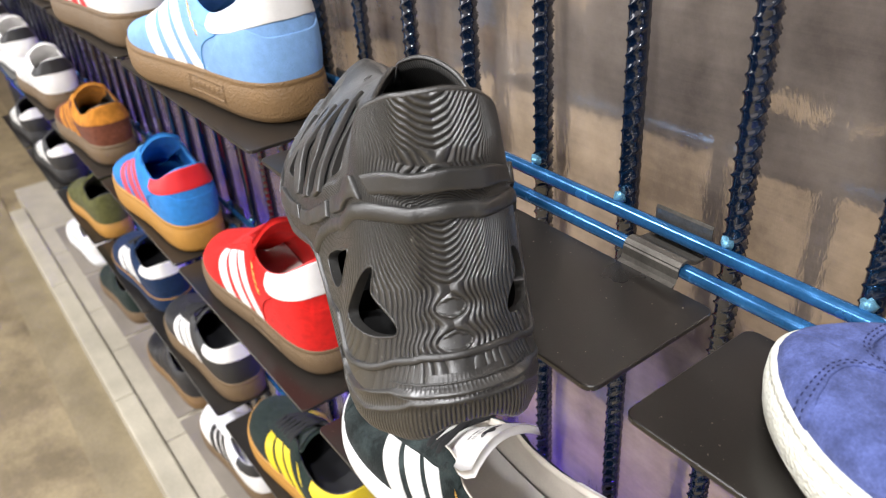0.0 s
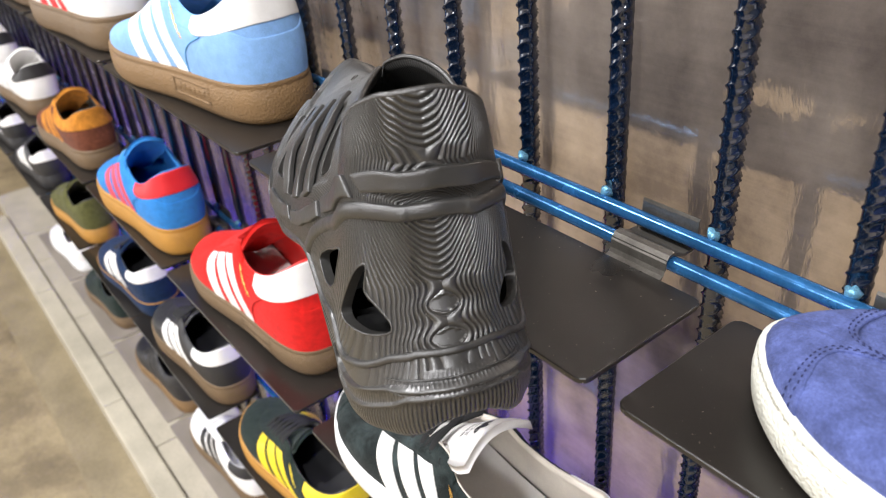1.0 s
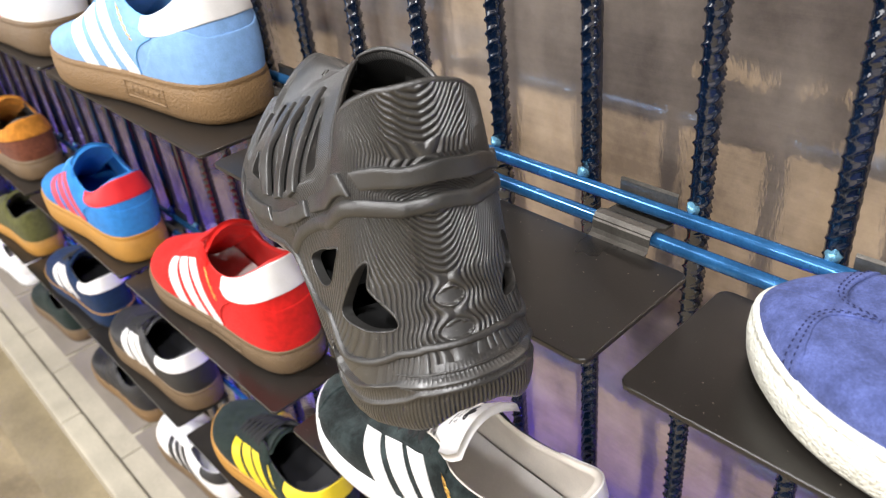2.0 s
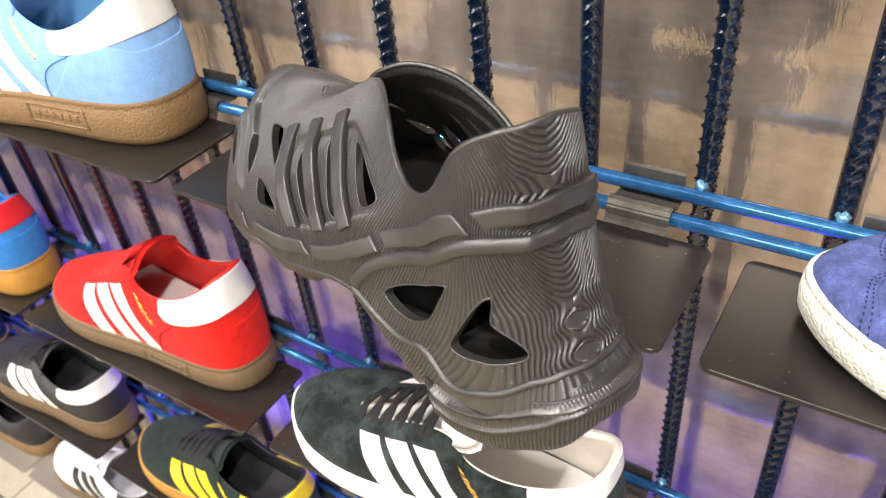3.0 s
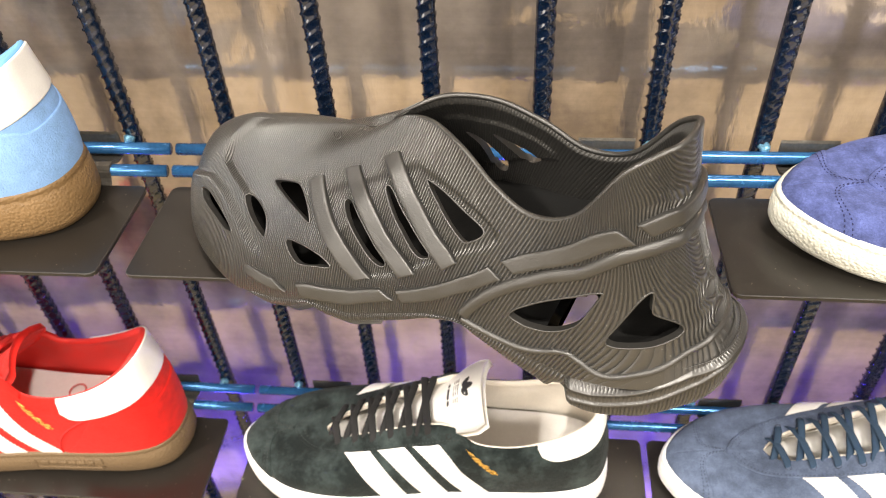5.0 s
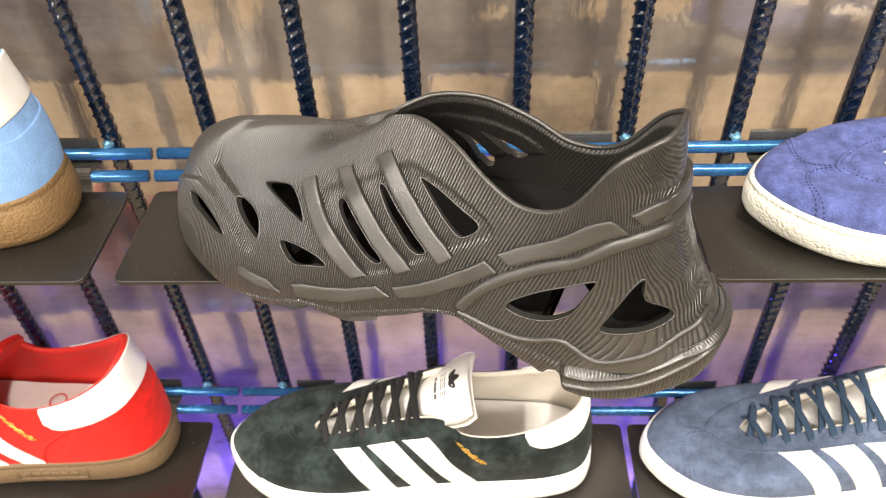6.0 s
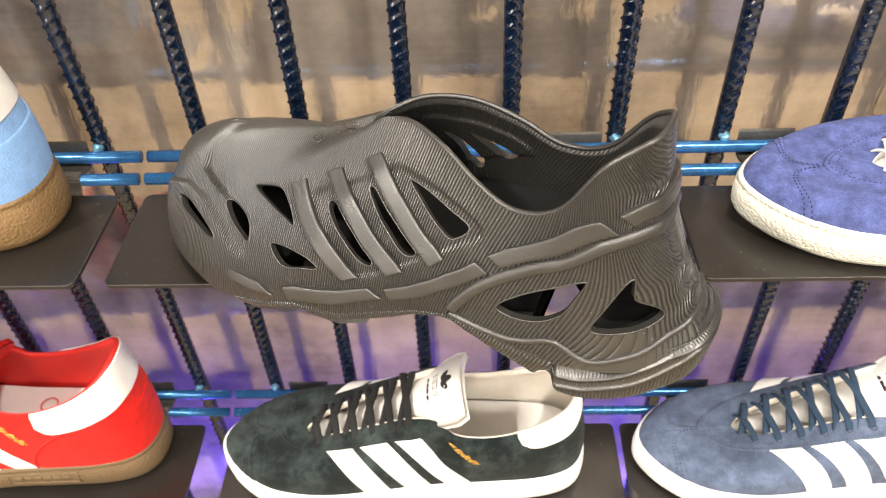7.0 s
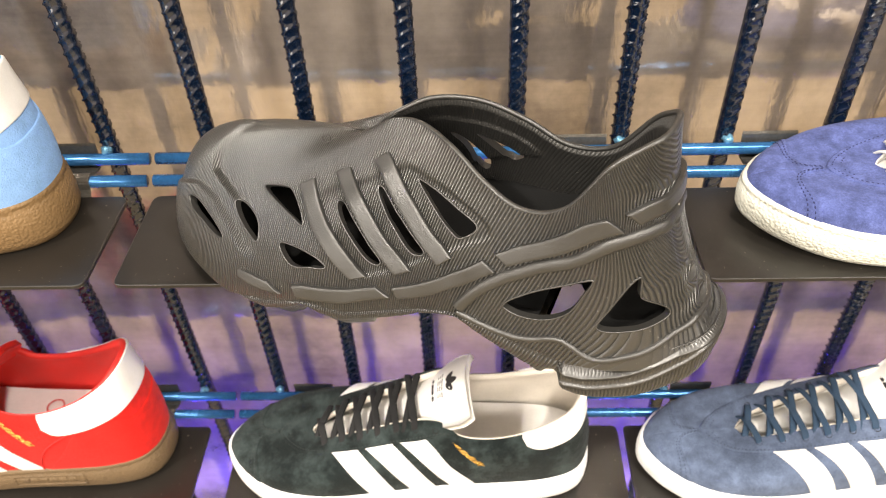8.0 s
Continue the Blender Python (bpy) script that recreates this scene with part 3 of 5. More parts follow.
# the shell's lower edge: high round the heel's sole, higher still over the arch
CLOG_BASE = ((0, .08, .15, .22, .27, .31, .36, .40, .43, .46, .50, .55, .60, .65, .70, .85, 1), (.057, .0565, .053, .046, .0425, .041, .046, .053, .0565, .055, .050, .043, .0445, .038, .034, .033, .034))
CLOG = Body(CLOG_ROWS, CLOG_BASE, (-0.0029, 0.0325, 0.003, -0.0073), (-0.0089, 0.0717, 0.0559, -0.0073, 0.0150, 0.0300), (-0.0289, 0.0369, 0.0046, -0.0361), shift=(0.0092, 0.8728), inner_rim=CLOG_INNER_RIM)
CLOG_TOE_HOLES = [
    [(0.833, 0.22), (0.808, 0.251), (0.772, 0.245), (0.742, 0.225), (0.731, 0.207), (0.746, 0.194), (0.778, 0.201), (0.811, 0.195)],
    [(0.764, 0.343), (0.755, 0.361), (0.731, 0.356), (0.71, 0.333), (0.696, 0.287), (0.692, 0.26), (0.708, 0.275), (0.735, 0.299)],
    [(0.752, 0.447), (0.749, 0.465), (0.724, 0.492), (0.709, 0.488), (0.676, 0.436), (0.654, 0.385), (0.652, 0.371), (0.676, 0.398), (0.711, 0.425)],
    [(0.663, 0.286), (0.657, 0.298), (0.629, 0.28), (0.598, 0.242), (0.583, 0.217), (0.585, 0.201), (0.604, 0.19), (0.624, 0.192), (0.645, 0.24)],
]
CLOG_SLOTS = [
    [(0.641, 0.492), (0.63, 0.502), (0.601, 0.45), (0.566, 0.386), (0.531, 0.301), (0.524, 0.267), (0.53, 0.258), (0.542, 0.279), (0.574, 0.35), (0.604, 0.41)],
    [(0.6, 0.58), (0.593, 0.594), (0.565, 0.55), (0.526, 0.479), (0.484, 0.375), (0.477, 0.337), (0.484, 0.323), (0.496, 0.338), (0.529, 0.432), (0.565, 0.509)],
    [(0.558, 0.687), (0.551, 0.693), (0.504, 0.679), (0.458, 0.643), (0.437, 0.615), (0.433, 0.56), (0.444, 0.482), (0.452, 0.477), (0.477, 0.54), (0.516, 0.618)],
]
# the inner side's slots lie lower
CLOG_INNER_SLOTS = [
    [(.607, .15), (.575, .06), (.552, .03), (.535, .07), (.562, .244), (.59, .24)],
    [(.572, .385), (.535, .21), (.510, .115), (.497, .125), (.515, .27), (.554, .415)],
    [(.557, .57), (.512, .43), (.476, .19), (.461, .19), (.470, .33), (.513, .49), (.545, .57)],
    [(.525, .62), (.475, .55), (.440, .50), (.424, .45), (.434, .34), (.450, .38), (.485, .50)],
]
CLOG_HEEL_HOLES = [
    [(0.375, 0.192), (0.363, 0.285), (0.339, 0.387), (0.308, 0.457), (0.279, 0.464), (0.277, 0.447), (0.292, 0.392), (0.306, 0.317), (0.316, 0.275), (0.335, 0.207), (0.353, 0.178), (0.369, 0.175)],
    [(0.207, 0.412), (0.203, 0.393), (0.212, 0.337), (0.208, 0.316), (0.173, 0.253), (0.155, 0.208), (0.159, 0.184), (0.19, 0.187), (0.234, 0.201), (0.264, 0.209), (0.278, 0.223), (0.276, 0.26), (0.25, 0.345), (0.226, 0.399)],
]
CLOG_LOW_U = (0, .035, .072, .139, .206, .249, .277, .297, .314, .321, .332, .336, .345, .371, .401, .420, .438, .461, .483, .524, .559, .578, .596, .602, .611, .628, .652, .676, .695, .714, .85, 1)
CLOG_LOW_Z = (.0445, .043, .0365, .0305, .026, .0225, .0195, .019, .0215, .033, .0305, .026, .0295, .036, .045, .053, .0525, .0505, .0455, .039, .0335, .0355, .0405, .0415, .0375, .0325, .0295, .031, .0365, .038, .036, .036)
HEEL_RIBS = [((0, .05, .095, .148, .21, .254, .293, .317), (.060, .0595, .058, .0545, .047, .0395, .0335, .033)),
             ((0, .05, .094, .131, .197, .252, .286, .314), (.057, .0565, .0545, .049, .0405, .033, .0275, .026))]
CLOG_LIP = ((0, .05, .13, .187, .235, .271, .291, .309, .324, .347, .372, .40, .42), (.112, .112, .112, .092, .085, .056, .060, .119, .134, .057, .018, .004, .02))


def strip_edge(top, low):
    """Between two lines of s, v."""
    top, low = rounded(top, 2, False), rounded(low, 2, False)
    def e(A, B):
        t = [np.interp(A, np.linspace(0, 1, len(top)), top[:, k]) for k in (0, 1)]
        l = [np.interp(A, np.linspace(0, 1, len(low)), low[:, k]) for k in (0, 1)]
        return t[0] * (1 - B) + l[0] * B, t[1] * (1 - B) + l[1] * B
    return e


def toe_relief(u, V):
    """Creases of the toe: the vamp lies a little lower than the toe's rim, a lip runs round the foremost hole."""
    cap = smooth01(V - np.interp(u, (.69, .729, .777, .840, .88, .92, .96, 1.0), (.31, .335, .355, .370, .43, .52, .60, .63)), -.008 - .03 * smooth01(u, .84, .92), .012 + .05 * smooth01(u, .84, .92)) * smooth01(u, .70, .80)
    lip_v = np.interp(u, (.65, .684, .706, .740, .787, .833, .880, .977, 1), (.12, .207, .230, .274, .306, .291, .211, .10, .08))
    lip = smooth01(lip_v - V, -.010, .022) * smooth01(u, .66, .71) * (1 - smooth01(u, .90, .97))
    return -.0033 * cap * (1 - .65 * smooth01(u, .82, .94)) + .0026 * lip


def clog_relief(S, V):
    """The toe's creases, and the sunk field between the stripes."""
    u = np.abs(S)
    well = inside(rounded(CLOG_WELL, 2), u, V).astype(float)
    k = np.array([.25, .5, .25])
    for ax in (0, 1, 0, 1):
        well = np.apply_along_axis(lambda q: np.convolve(np.pad(q, 1, mode="edge"), k, "valid"), ax, well)
    return toe_relief(u, V) - .0016 * well


# the sunk field round the three slots
CLOG_WELL = [(0.671, 0.504), (0.663, 0.536), (0.646, 0.567), (0.621, 0.598), (0.605, 0.647), (0.592, 0.7), (0.577, 0.726), (0.529, 0.716), (0.475, 0.717), (0.43, 0.672), (0.414, 0.623), (0.415, 0.545), (0.444, 0.4), (0.475, 0.29), (0.515, 0.21), (0.55, 0.205), (0.6, 0.33)]


# two flat ovals in the ridges: height on the shell, half height, pull on the ridges
HEEL_OVALS = ((.254, .026, 1.8), (.148, .024, 1.7))


def clog_ridges(p, s, v):
    """Where along its ridge pattern each point lies, in ridges: upright slices along the sides; round the heel they bend into nested bows and two ovals."""
    x = p[..., 0]
    u = np.abs(s)
    g = np.linspace(0, 1, 400)
    mid = CLOG.at(g, np.full(400, .45))
    arc = np.concatenate([[0], np.cumsum(np.linalg.norm(np.diff(mid, axis=0), axis=1))])
    w = smooth01(u, .22, .42)
    centre = np.interp(v, (0, .3, 1), (.010, .012, .022))       # the pattern's middle lies a little to the outer side
    around = np.abs(np.sign(s) * np.interp(u, g, arc) - np.interp(centre, g, arc))
    along = around * (1 - w) + (x + np.interp(.33, g, arc) - np.interp(.33, g, mid[:, 0])) * w
    q = np.linspace(0, .5, 3000)
    pace = 1 / np.interp(q, (0, .002, .006, .012, .03, .09, .13, .5), (.012, .006, .0022, .0015, .0018, .0018, .00125, .0012))
    count = np.concatenate([[0], np.cumsum((pace[1:] + pace[:-1]) / 2 * (q[1] - q[0]))])
    r = np.interp(along, q, count)
    bows = np.interp(v, (0, .28, .33, .56, .62, .68, .77, .82, 1.0), (4.6, 4.6, 4.0, -5.0, -4.4, 1.0, 3.6, 3.0, -4.0))
    r = r + bows * (1 - smooth01(along, .008, .042))
    for v0, dv, size in HEEL_OVALS:
        r = r - size * np.exp(-.5 * ((v - v0) / dv) ** 2 - .5 * (along / .0087) ** 2)
    # the slices lean a little with height
    return r + (p[..., 2] - .09) / .0042 * smooth01(along, .02, .06) * (1 - .7 * smooth01(along, .10, .17))


class ReliefBody:
    """The clog's shell with its creases."""

    def at(self, s, v):
        s, v = np.asarray(s, float), np.asarray(v, float)
        u = np.abs(s)
        sunk = inside(rounded(CLOG_WELL, 2), u, v) * -.0016
        return CLOG.at(s, v) + CLOG.normal(s, v) * (sunk + toe_relief(u, v))[..., None]

    def normal(self, s, v):
        return CLOG.normal(s, v)


RELIEF = ReliefBody()


def clog_tables(s):
    """Plan, lower edge and side of the clog's sole at each s."""
    u, r, sy, N = CLOG.ring(s)
    plan = np.stack([r[:, 0], r[:, 1] * sy + CLOG.off(r[:, 0]), 0 * s], -1)
    return u, N, plan, CLOG.low(u), np.interp(u, CLOG_LOW_U, CLOG_LOW_Z)


def build_clog(m):
    clog = empty("foam_clog", m, "black moulded foam clog with cut-outs and ridges, overhanging its shelf", "clog")
    NS, NV = 680, 130
    s1, v1 = np.linspace(-1, 1, NS + 1), np.linspace(0, 1, NV + 1)
    S, V = np.meshgrid(s1, v1, indexing="ij")
    keep = np.ones((NS, NV), bool)
    sc = np.array([.33, .10])
    polys = [np.array(q) for q in CLOG_TOE_HOLES + CLOG_SLOTS + CLOG_HEEL_HOLES]
    polys += [np.array(q) * (-1, 1) for q in CLOG_TOE_HOLES + CLOG_HEEL_HOLES]
    polys += [np.array(q) * (-1, 1) for q in CLOG_INNER_SLOTS]
    for q0 in polys:
        pl = rounded(q0, 2)
        cs = (S[:-1, :-1] + S[1:, 1:]) / 2
        cv = (V[:-1, :-1] + V[1:, 1:]) / 2
        hole = inside(pl, cs, cv)
        keep &= ~hole
        touch_in = np.zeros(S.shape, bool)
        touch_out = np.zeros(S.shape, bool)
        for da in (0, 1):
            for db in (0, 1):
                touch_in[da:NS + da, db:NV + db] |= hole
                touch_out[da:NS + da, db:NV + db] |= ~hole
        k = touch_in & touch_out
        q = nearest_on(pl * sc, np.stack([S[k], V[k]], -1) * sc) / sc
        S[k], V[k] = q[:, 0], q[:, 1]
    out = CLOG.at(S, V)
    # near the seam of the vamp and the tip the side's own direction is taken a little before the edge
    nrm = CLOG.normal(np.clip(S, -.985, .985), np.where(np.abs(S) > .70, np.minimum(V, .93), V))
    out = out + nrm * clog_relief(S, V)[..., None]
    thick = 0.0040 * (1 - 0.5 * smooth01(V, .9, 1))
    inn = out - nrm * thick[..., None]
    M = NV + 1
    n = (NS + 1) * M
    verts = np.vstack([out.reshape(-1, 3), inn.reshape(-1, 3)])
    a, b = np.nonzero(keep)
    q = np.stack([a * M + b, a * M + b + 1, (a + 1) * M + b + 1, (a + 1) * M + b], -1)
    faces = [q, q[:, ::-1] + n]
    # walls of the cut-outs, the rim and the lower edge
    edges = {}
    for f in q:
        for i in range(4):
            e = (f[i], f[(i + 1) % 4])
            if (e[1], e[0]) in edges:
                del edges[(e[1], e[0])]
            else:
                edges[e] = 1
    rim = np.array([(e[1], e[0], e[0] + n, e[1] + n) for e in edges if not (e[0] // M in (0, NS) and e[1] // M in (0, NS))])
    faces.append(rim)
    ob = part("shell", verts, np.vstack(faces), M_FOAM, clog, "black foam shell with oblong cut-outs")
    ob.data.set_sharp_from_angle(angle=radians(48))
    U = np.abs(S)
    ph = np.concatenate([clog_ridges(out, S, V).reshape(-1)] * 2)
    am = 1.0 - 0.55 * smooth01(U, .80, .9) + .5 * (1 - smooth01(U, .08, .24))
    # the vamp and the toe's rim are nearly smooth, the heel is smooth below its lip
    am = am * (1 - .5 * smooth01(V, .40, .5) * smooth01(U, .72, .80)) * (1 - .75 * smooth01(U, .84, .93) * smooth01(V, .2, .35))
    am = am * np.where(U < .30, .45 + .55 * smooth01(V - np.interp(U, *CLOG_LIP), .0, .012), 1.0)
    for v0, dv, size in HEEL_OVALS:
        am = am * smooth01(((S - .012) / .037) ** 2 + ((V - v0) / dv) ** 2, .75, 1.15)
    am = np.concatenate([am.reshape(-1), np.full(n, .3)])
    corner = np.vstack(faces).reshape(-1)
    bare = np.ones(len(corner))
    bare[-rim.size:] = 0           # the cut walls are smooth
    for name, vals in (("ridge", ph[corner]), ("ridged", am[corner] * bare)):
        at = ob.data.attributes.new(name, "FLOAT", "CORNER")
        at.data.foreach_set("value", vals.astype(np.float32))
    # sole: rings from the shell's lower edge downwards; two ribs round the heel
    s = np.linspace(-1, 1, 521)
    u, N, plan, top, low = clog_tables(s)
    r1, r2 = [np.interp(u, *t) for t in HEEL_RIBS]
    heel_top = np.maximum(top, r1 + .0035)
    heel_rings = [(heel_top + .001, -.0052), (heel_top - .35 * (heel_top - r1), -.0036), (r1 + .0013, -.0018), (r1 + .0006, .0004), (r1, .0011), (r1 - .0006, .0006), (r1 - .0012, -.0002),
                  ((r1 + r2) / 2, -.0002), (r2 + .0012, -.0001), (r2 + .0006, .0006), (r2, .0013), (r2 - .0006, .0010), (r2 - .0012, .0003)]
    heel_rings += [(r2 - .0011 - (r2 - .0011 - low) * k, d) for k, d in ((.12, .0009), (.35, .0010), (.6, .0006), (.8, -.0004), (.93, -.002), (1, -.005))] + [(low + .0005, -.016)]
    fore_rings = [(top + .001, -.0022), (top - .05 * (top - low), -.0006)] + [(top - (top - low) * k, d) for k, d in zip(np.linspace(.1, 1, 15), (0, .0004, .0008, .001, .001, .0010, .0009, .0008, .0006, .0003, 0, -.0004, -.001, -.002, -.0034))]
    deep = np.where(u > .52, np.maximum(low - .009, .0231), low)
    fore_rings += [((low + deep) / 2, -.0055), (deep, -.0080), (deep, -.020)]
    wh = 1 - smooth01(u, .3145, .3175)
    rings = []
    for (zh, dh), (zf, df) in zip(heel_rings, fore_rings):
        p = plan + N * (dh * wh + df * (1 - wh))[:, None]
        p[:, 2] = zh * wh + zf * (1 - wh)
        rings.append(p)
    rings = np.stack(rings, 1)
    m_ = rings.shape[1]
    f = grid_faces(len(s), m_, flip=True)
    # underside
    mid = len(s) // 2
    for i in range(mid):
        if .30 < u[i] < .345:
            continue
        f.append([i * m_ + m_ - 1, (i + 1) * m_ + m_ - 1, (len(s) - 2 - i) * m_ + m_ - 1, (len(s) - 1 - i) * m_ + m_ - 1])
    sole = part("sole", rings.reshape(-1, 3), f, M_FOAM, clog, "thick black foam sole with a grooved heel")
    arc = np.concatenate([[0], np.cumsum(np.linalg.norm(np.diff(plan, axis=0), axis=1))])
    fore_ph = clog_ridges(rings, np.repeat(s[:, None], m_, 1), np.zeros((len(s), m_)))
    ph = np.where(wh[:, None] > .5, (arc / .00165)[:, None] + 0 * fore_ph, fore_ph)
    am = np.where(wh[:, None] > .5, np.array([0, .1, .2, 0, 0, 0, .2, .3, .2, 0, 0, 0, .2, .9, 1.1, 1.1, 1.0, .8, .3, 0])[None], np.array([0, 0] + [.9] * 14 + [.5, .2, 0, 0])[None])
    for name, vals in (("ridge", ph), ("ridged", am + 0 * ph)):
        at = sole.data.attributes.new(name, "FLOAT", "POINT")
        at.data.foreach_set("value", vals.reshape(-1).astype(np.float32))
    # a fine seam left by the mould, above the ribs
    i = np.nonzero(u < .30)[0]
    q = (plan - N * .0022)[i]
    q[:, 2] = (heel_top - .12 * (heel_top - r1))[i]
    v, f = tube_data(q, .00035, 6, True)
    part("mould_seam", v, f, M_PAD, clog)

    # footbed, held high over the hollow heel, and the floor of the hollow; shade is in their colour
    def floor_between(name, ss, vf, sag, label, first=0):
        B = CLOG.at(ss, vf) - CLOG.normal(ss, vf) * .0035
        h = len(ss) // 2
        v = []
        for i in range(first, h + 1):
            for t in np.linspace(0, 1, 9):
                p = B[h + i] * (1 - t) + B[h - i] * t
                v.append((p[0], p[1], p[2] - sag * (1 - (2 * t - 1) ** 2)))
        part(name, v, grid_faces(h + 1 - first, 9), M_BED_SHADED, clog, label)
    ss = np.linspace(-1, 1, 161)
    floor_between("footbed", ss, .10 + .43 * (1 - smooth01(np.abs(ss), .28, .46)), .006, "black foam footbed, its colour darkened for the shade inside")
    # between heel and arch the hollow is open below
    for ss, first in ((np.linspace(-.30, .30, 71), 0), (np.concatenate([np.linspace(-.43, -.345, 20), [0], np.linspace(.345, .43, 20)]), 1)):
        floor_between("heel_floor", ss, np.interp(np.abs(ss), (0, .15, .26, .30, .35, .43), (.13, .13, .16, .19, .12, .06)), .001, "black foam floor of the hollow heel, its colour darkened for the shade inside", first)
    # raised pieces
    stripes = [([(0.709, 0.519), (0.673, 0.452), (0.609, 0.317), (0.567, 0.221), (0.55, 0.188)], [(0.698, 0.556), (0.661, 0.486), (0.599, 0.361), (0.557, 0.275), (0.531, 0.204)]),
               ([(0.68, 0.605), (0.628, 0.515), (0.56, 0.393), (0.52, 0.289), (0.497, 0.21)], [(0.666, 0.634), (0.621, 0.558), (0.557, 0.451), (0.503, 0.325), (0.48, 0.239)]),
               ([(0.642, 0.689), (0.592, 0.611), (0.527, 0.507), (0.476, 0.373), (0.452, 0.279)], [(0.628, 0.736), (0.578, 0.66), (0.518, 0.565), (0.46, 0.423), (0.44, 0.347)])]
    for left, right in stripes:
        patch(CLOG, "raised_stripe", strip_edge(left, right), .0019, M_PAD, clog, "", 30, 6, .05)
    pads = [([(0.723, 0.136), (0.688, 0.139), (0.648, 0.113)], [(0.699, 0.105), (0.664, 0.07), (0.625, 0.044)]),
            ([(0.614, 0.098), (0.577, 0.111), (0.547, 0.143), (0.516, 0.149)], [(0.603, 0.021), (0.575, 0.037), (0.536, 0.066), (0.496, 0.081)]),
            ([(0.497, 0.14), (0.461, 0.162), (0.428, 0.268), (0.407, 0.415)], [(0.486, 0.069), (0.451, 0.081), (0.417, 0.198), (0.389, 0.378)]),
            ([(0.397, 0.491), (0.366, 0.666), (0.3, 0.793), (0.243, 0.711)], [(0.378, 0.452), (0.348, 0.579), (0.295, 0.656), (0.218, 0.62)])]
    for sgn in (1, -1):
        for hi, lo in pads:
            patch(CLOG, "raised_pad", strip_edge([(sgn * a, b) for a, b in hi], [(sgn * a, b) for a, b in lo]), .0018, M_PAD, clog, "", 30, 6, .05)
    patch(CLOG, "heel_strap", strip_edge([(.212, .700), (.161, .722), (.110, .738), (.029, .751), (-.06, .752), (-.15, .730), (-.205, .690)],
                                         [(.191, .636), (.139, .650), (.090, .668), (.021, .671), (-.07, .668), (-.160, .648), (-.216, .628)]), .0024, M_PAD, clog, "smooth raised foam strap round the heel", 60, 6, .05)
    rib = [(.418, .050), (.413, .103), (.395, .259), (.370, .418), (.334, .556), (.273, .590), (.215, .578), (.149, .572), (.090, .588), (.011, .592)]
    rib += [(-.08, .588)] + [(-a, b - .006) for a, b in rib[-3:0:-1]]
    band(CLOG, "raised_rib", rib, .0064, .0016, M_PAD, clog)
    lip = [(a, b) for a, b in zip(*CLOG_LIP)]
    band(CLOG, "raised_rib", lip[::-1] + [(-a, b) for a, b in lip[1:]], .0030, .0014, M_PAD, clog)
    # fine raised edges round the cut-outs
    for q in CLOG_TOE_HOLES + CLOG_SLOTS + CLOG_HEEL_HOLES:
        line = rounded(q, 2)
        c = line.mean(0)
        line = c + (line - c) * 1.02
        band(RELIEF, "cut_out_edge", np.vstack([line, line[:1]]), .0009, .0003, M_PAD, clog, smooth_times=0)
    # rolled rim of the opening
    sr = np.linspace(-.745, .745, 300)
    rim_p = CLOG.at(sr, np.ones(300)) - CLOG.normal(sr, np.full(300, .985)) * .0012
    v, f = tube_data(rim_p, .0013 * (1 - .85 * smooth01(np.abs(sr), .64, .745)), 8, True)
    part("rim", v, f, M_PAD, clog)
    band(CLOG, "loop_mark", [(.795, .785), (.787, .788), (.770, .765), (.757, .738), (.761, .726), (.777, .744), (.797, .776), (.795, .785)], .0008, .0004, M_PAD, clog)
    return clog


build_clog(pose(-0.0406, -0.1556, 0.9571, 0, 0, 158.41))


# ---------------------------------------------------------------- low sneakers
SNEAKER_ROWS = [(0, 0, .006, 0, .098), (.004, .018, .008, .014, .0975), (.016, .029, .018, .024, .092), (.040, .035, .042, .029, .080),
                (.075, .037, .072, .031, .073), (.105, .038, .098, .030, .081), (.130, .040, .114, .025, .095), (.160, .044, .138, .020, .089),
                (.195, .048, .165, .017, .0755), (.225, .047, .191, .0145, .0625), (.250, .041, .2075, .011, .0530), (.272, .027, .215, .006, .0495),
                (.285, .012, .2185, .002, .0487), (.289, 0, .2195, 0, .0487)]


def ribbon(points, width, thick, side):
    """A flat lace along points; side: the direction across it."""
    p = np.array(points, float)
    t = np.gradient(p, axis=0)
    t /= np.linalg.norm(t, axis=1)[:, None]
    up = np.cross(np.broadcast_to(side, t.shape), t)
    up /= np.linalg.norm(up, axis=1)[:, None] + 1e-9
    w = np.cross(t, up)
    prof = [(-.5, 0), (-.35, .9), (.35, .9), (.5, 0), (.35, -.4), (-.35, -.4)]
    v = np.stack([p + w * (a * width) + up * (b * thick) for a, b in prof], 1)
    n, m = v.shape[:2]
    f = [[i * m + j, (i + 1) * m + j, (i + 1) * m + (j + 1) % m, i * m + (j + 1) % m] for i in range(n - 1) for j in range(m)]
    f += [list(range(m)), [(n - 1) * m + j for j in range(m)][::-1]]
    return v.reshape(-1, 3).tolist(), f


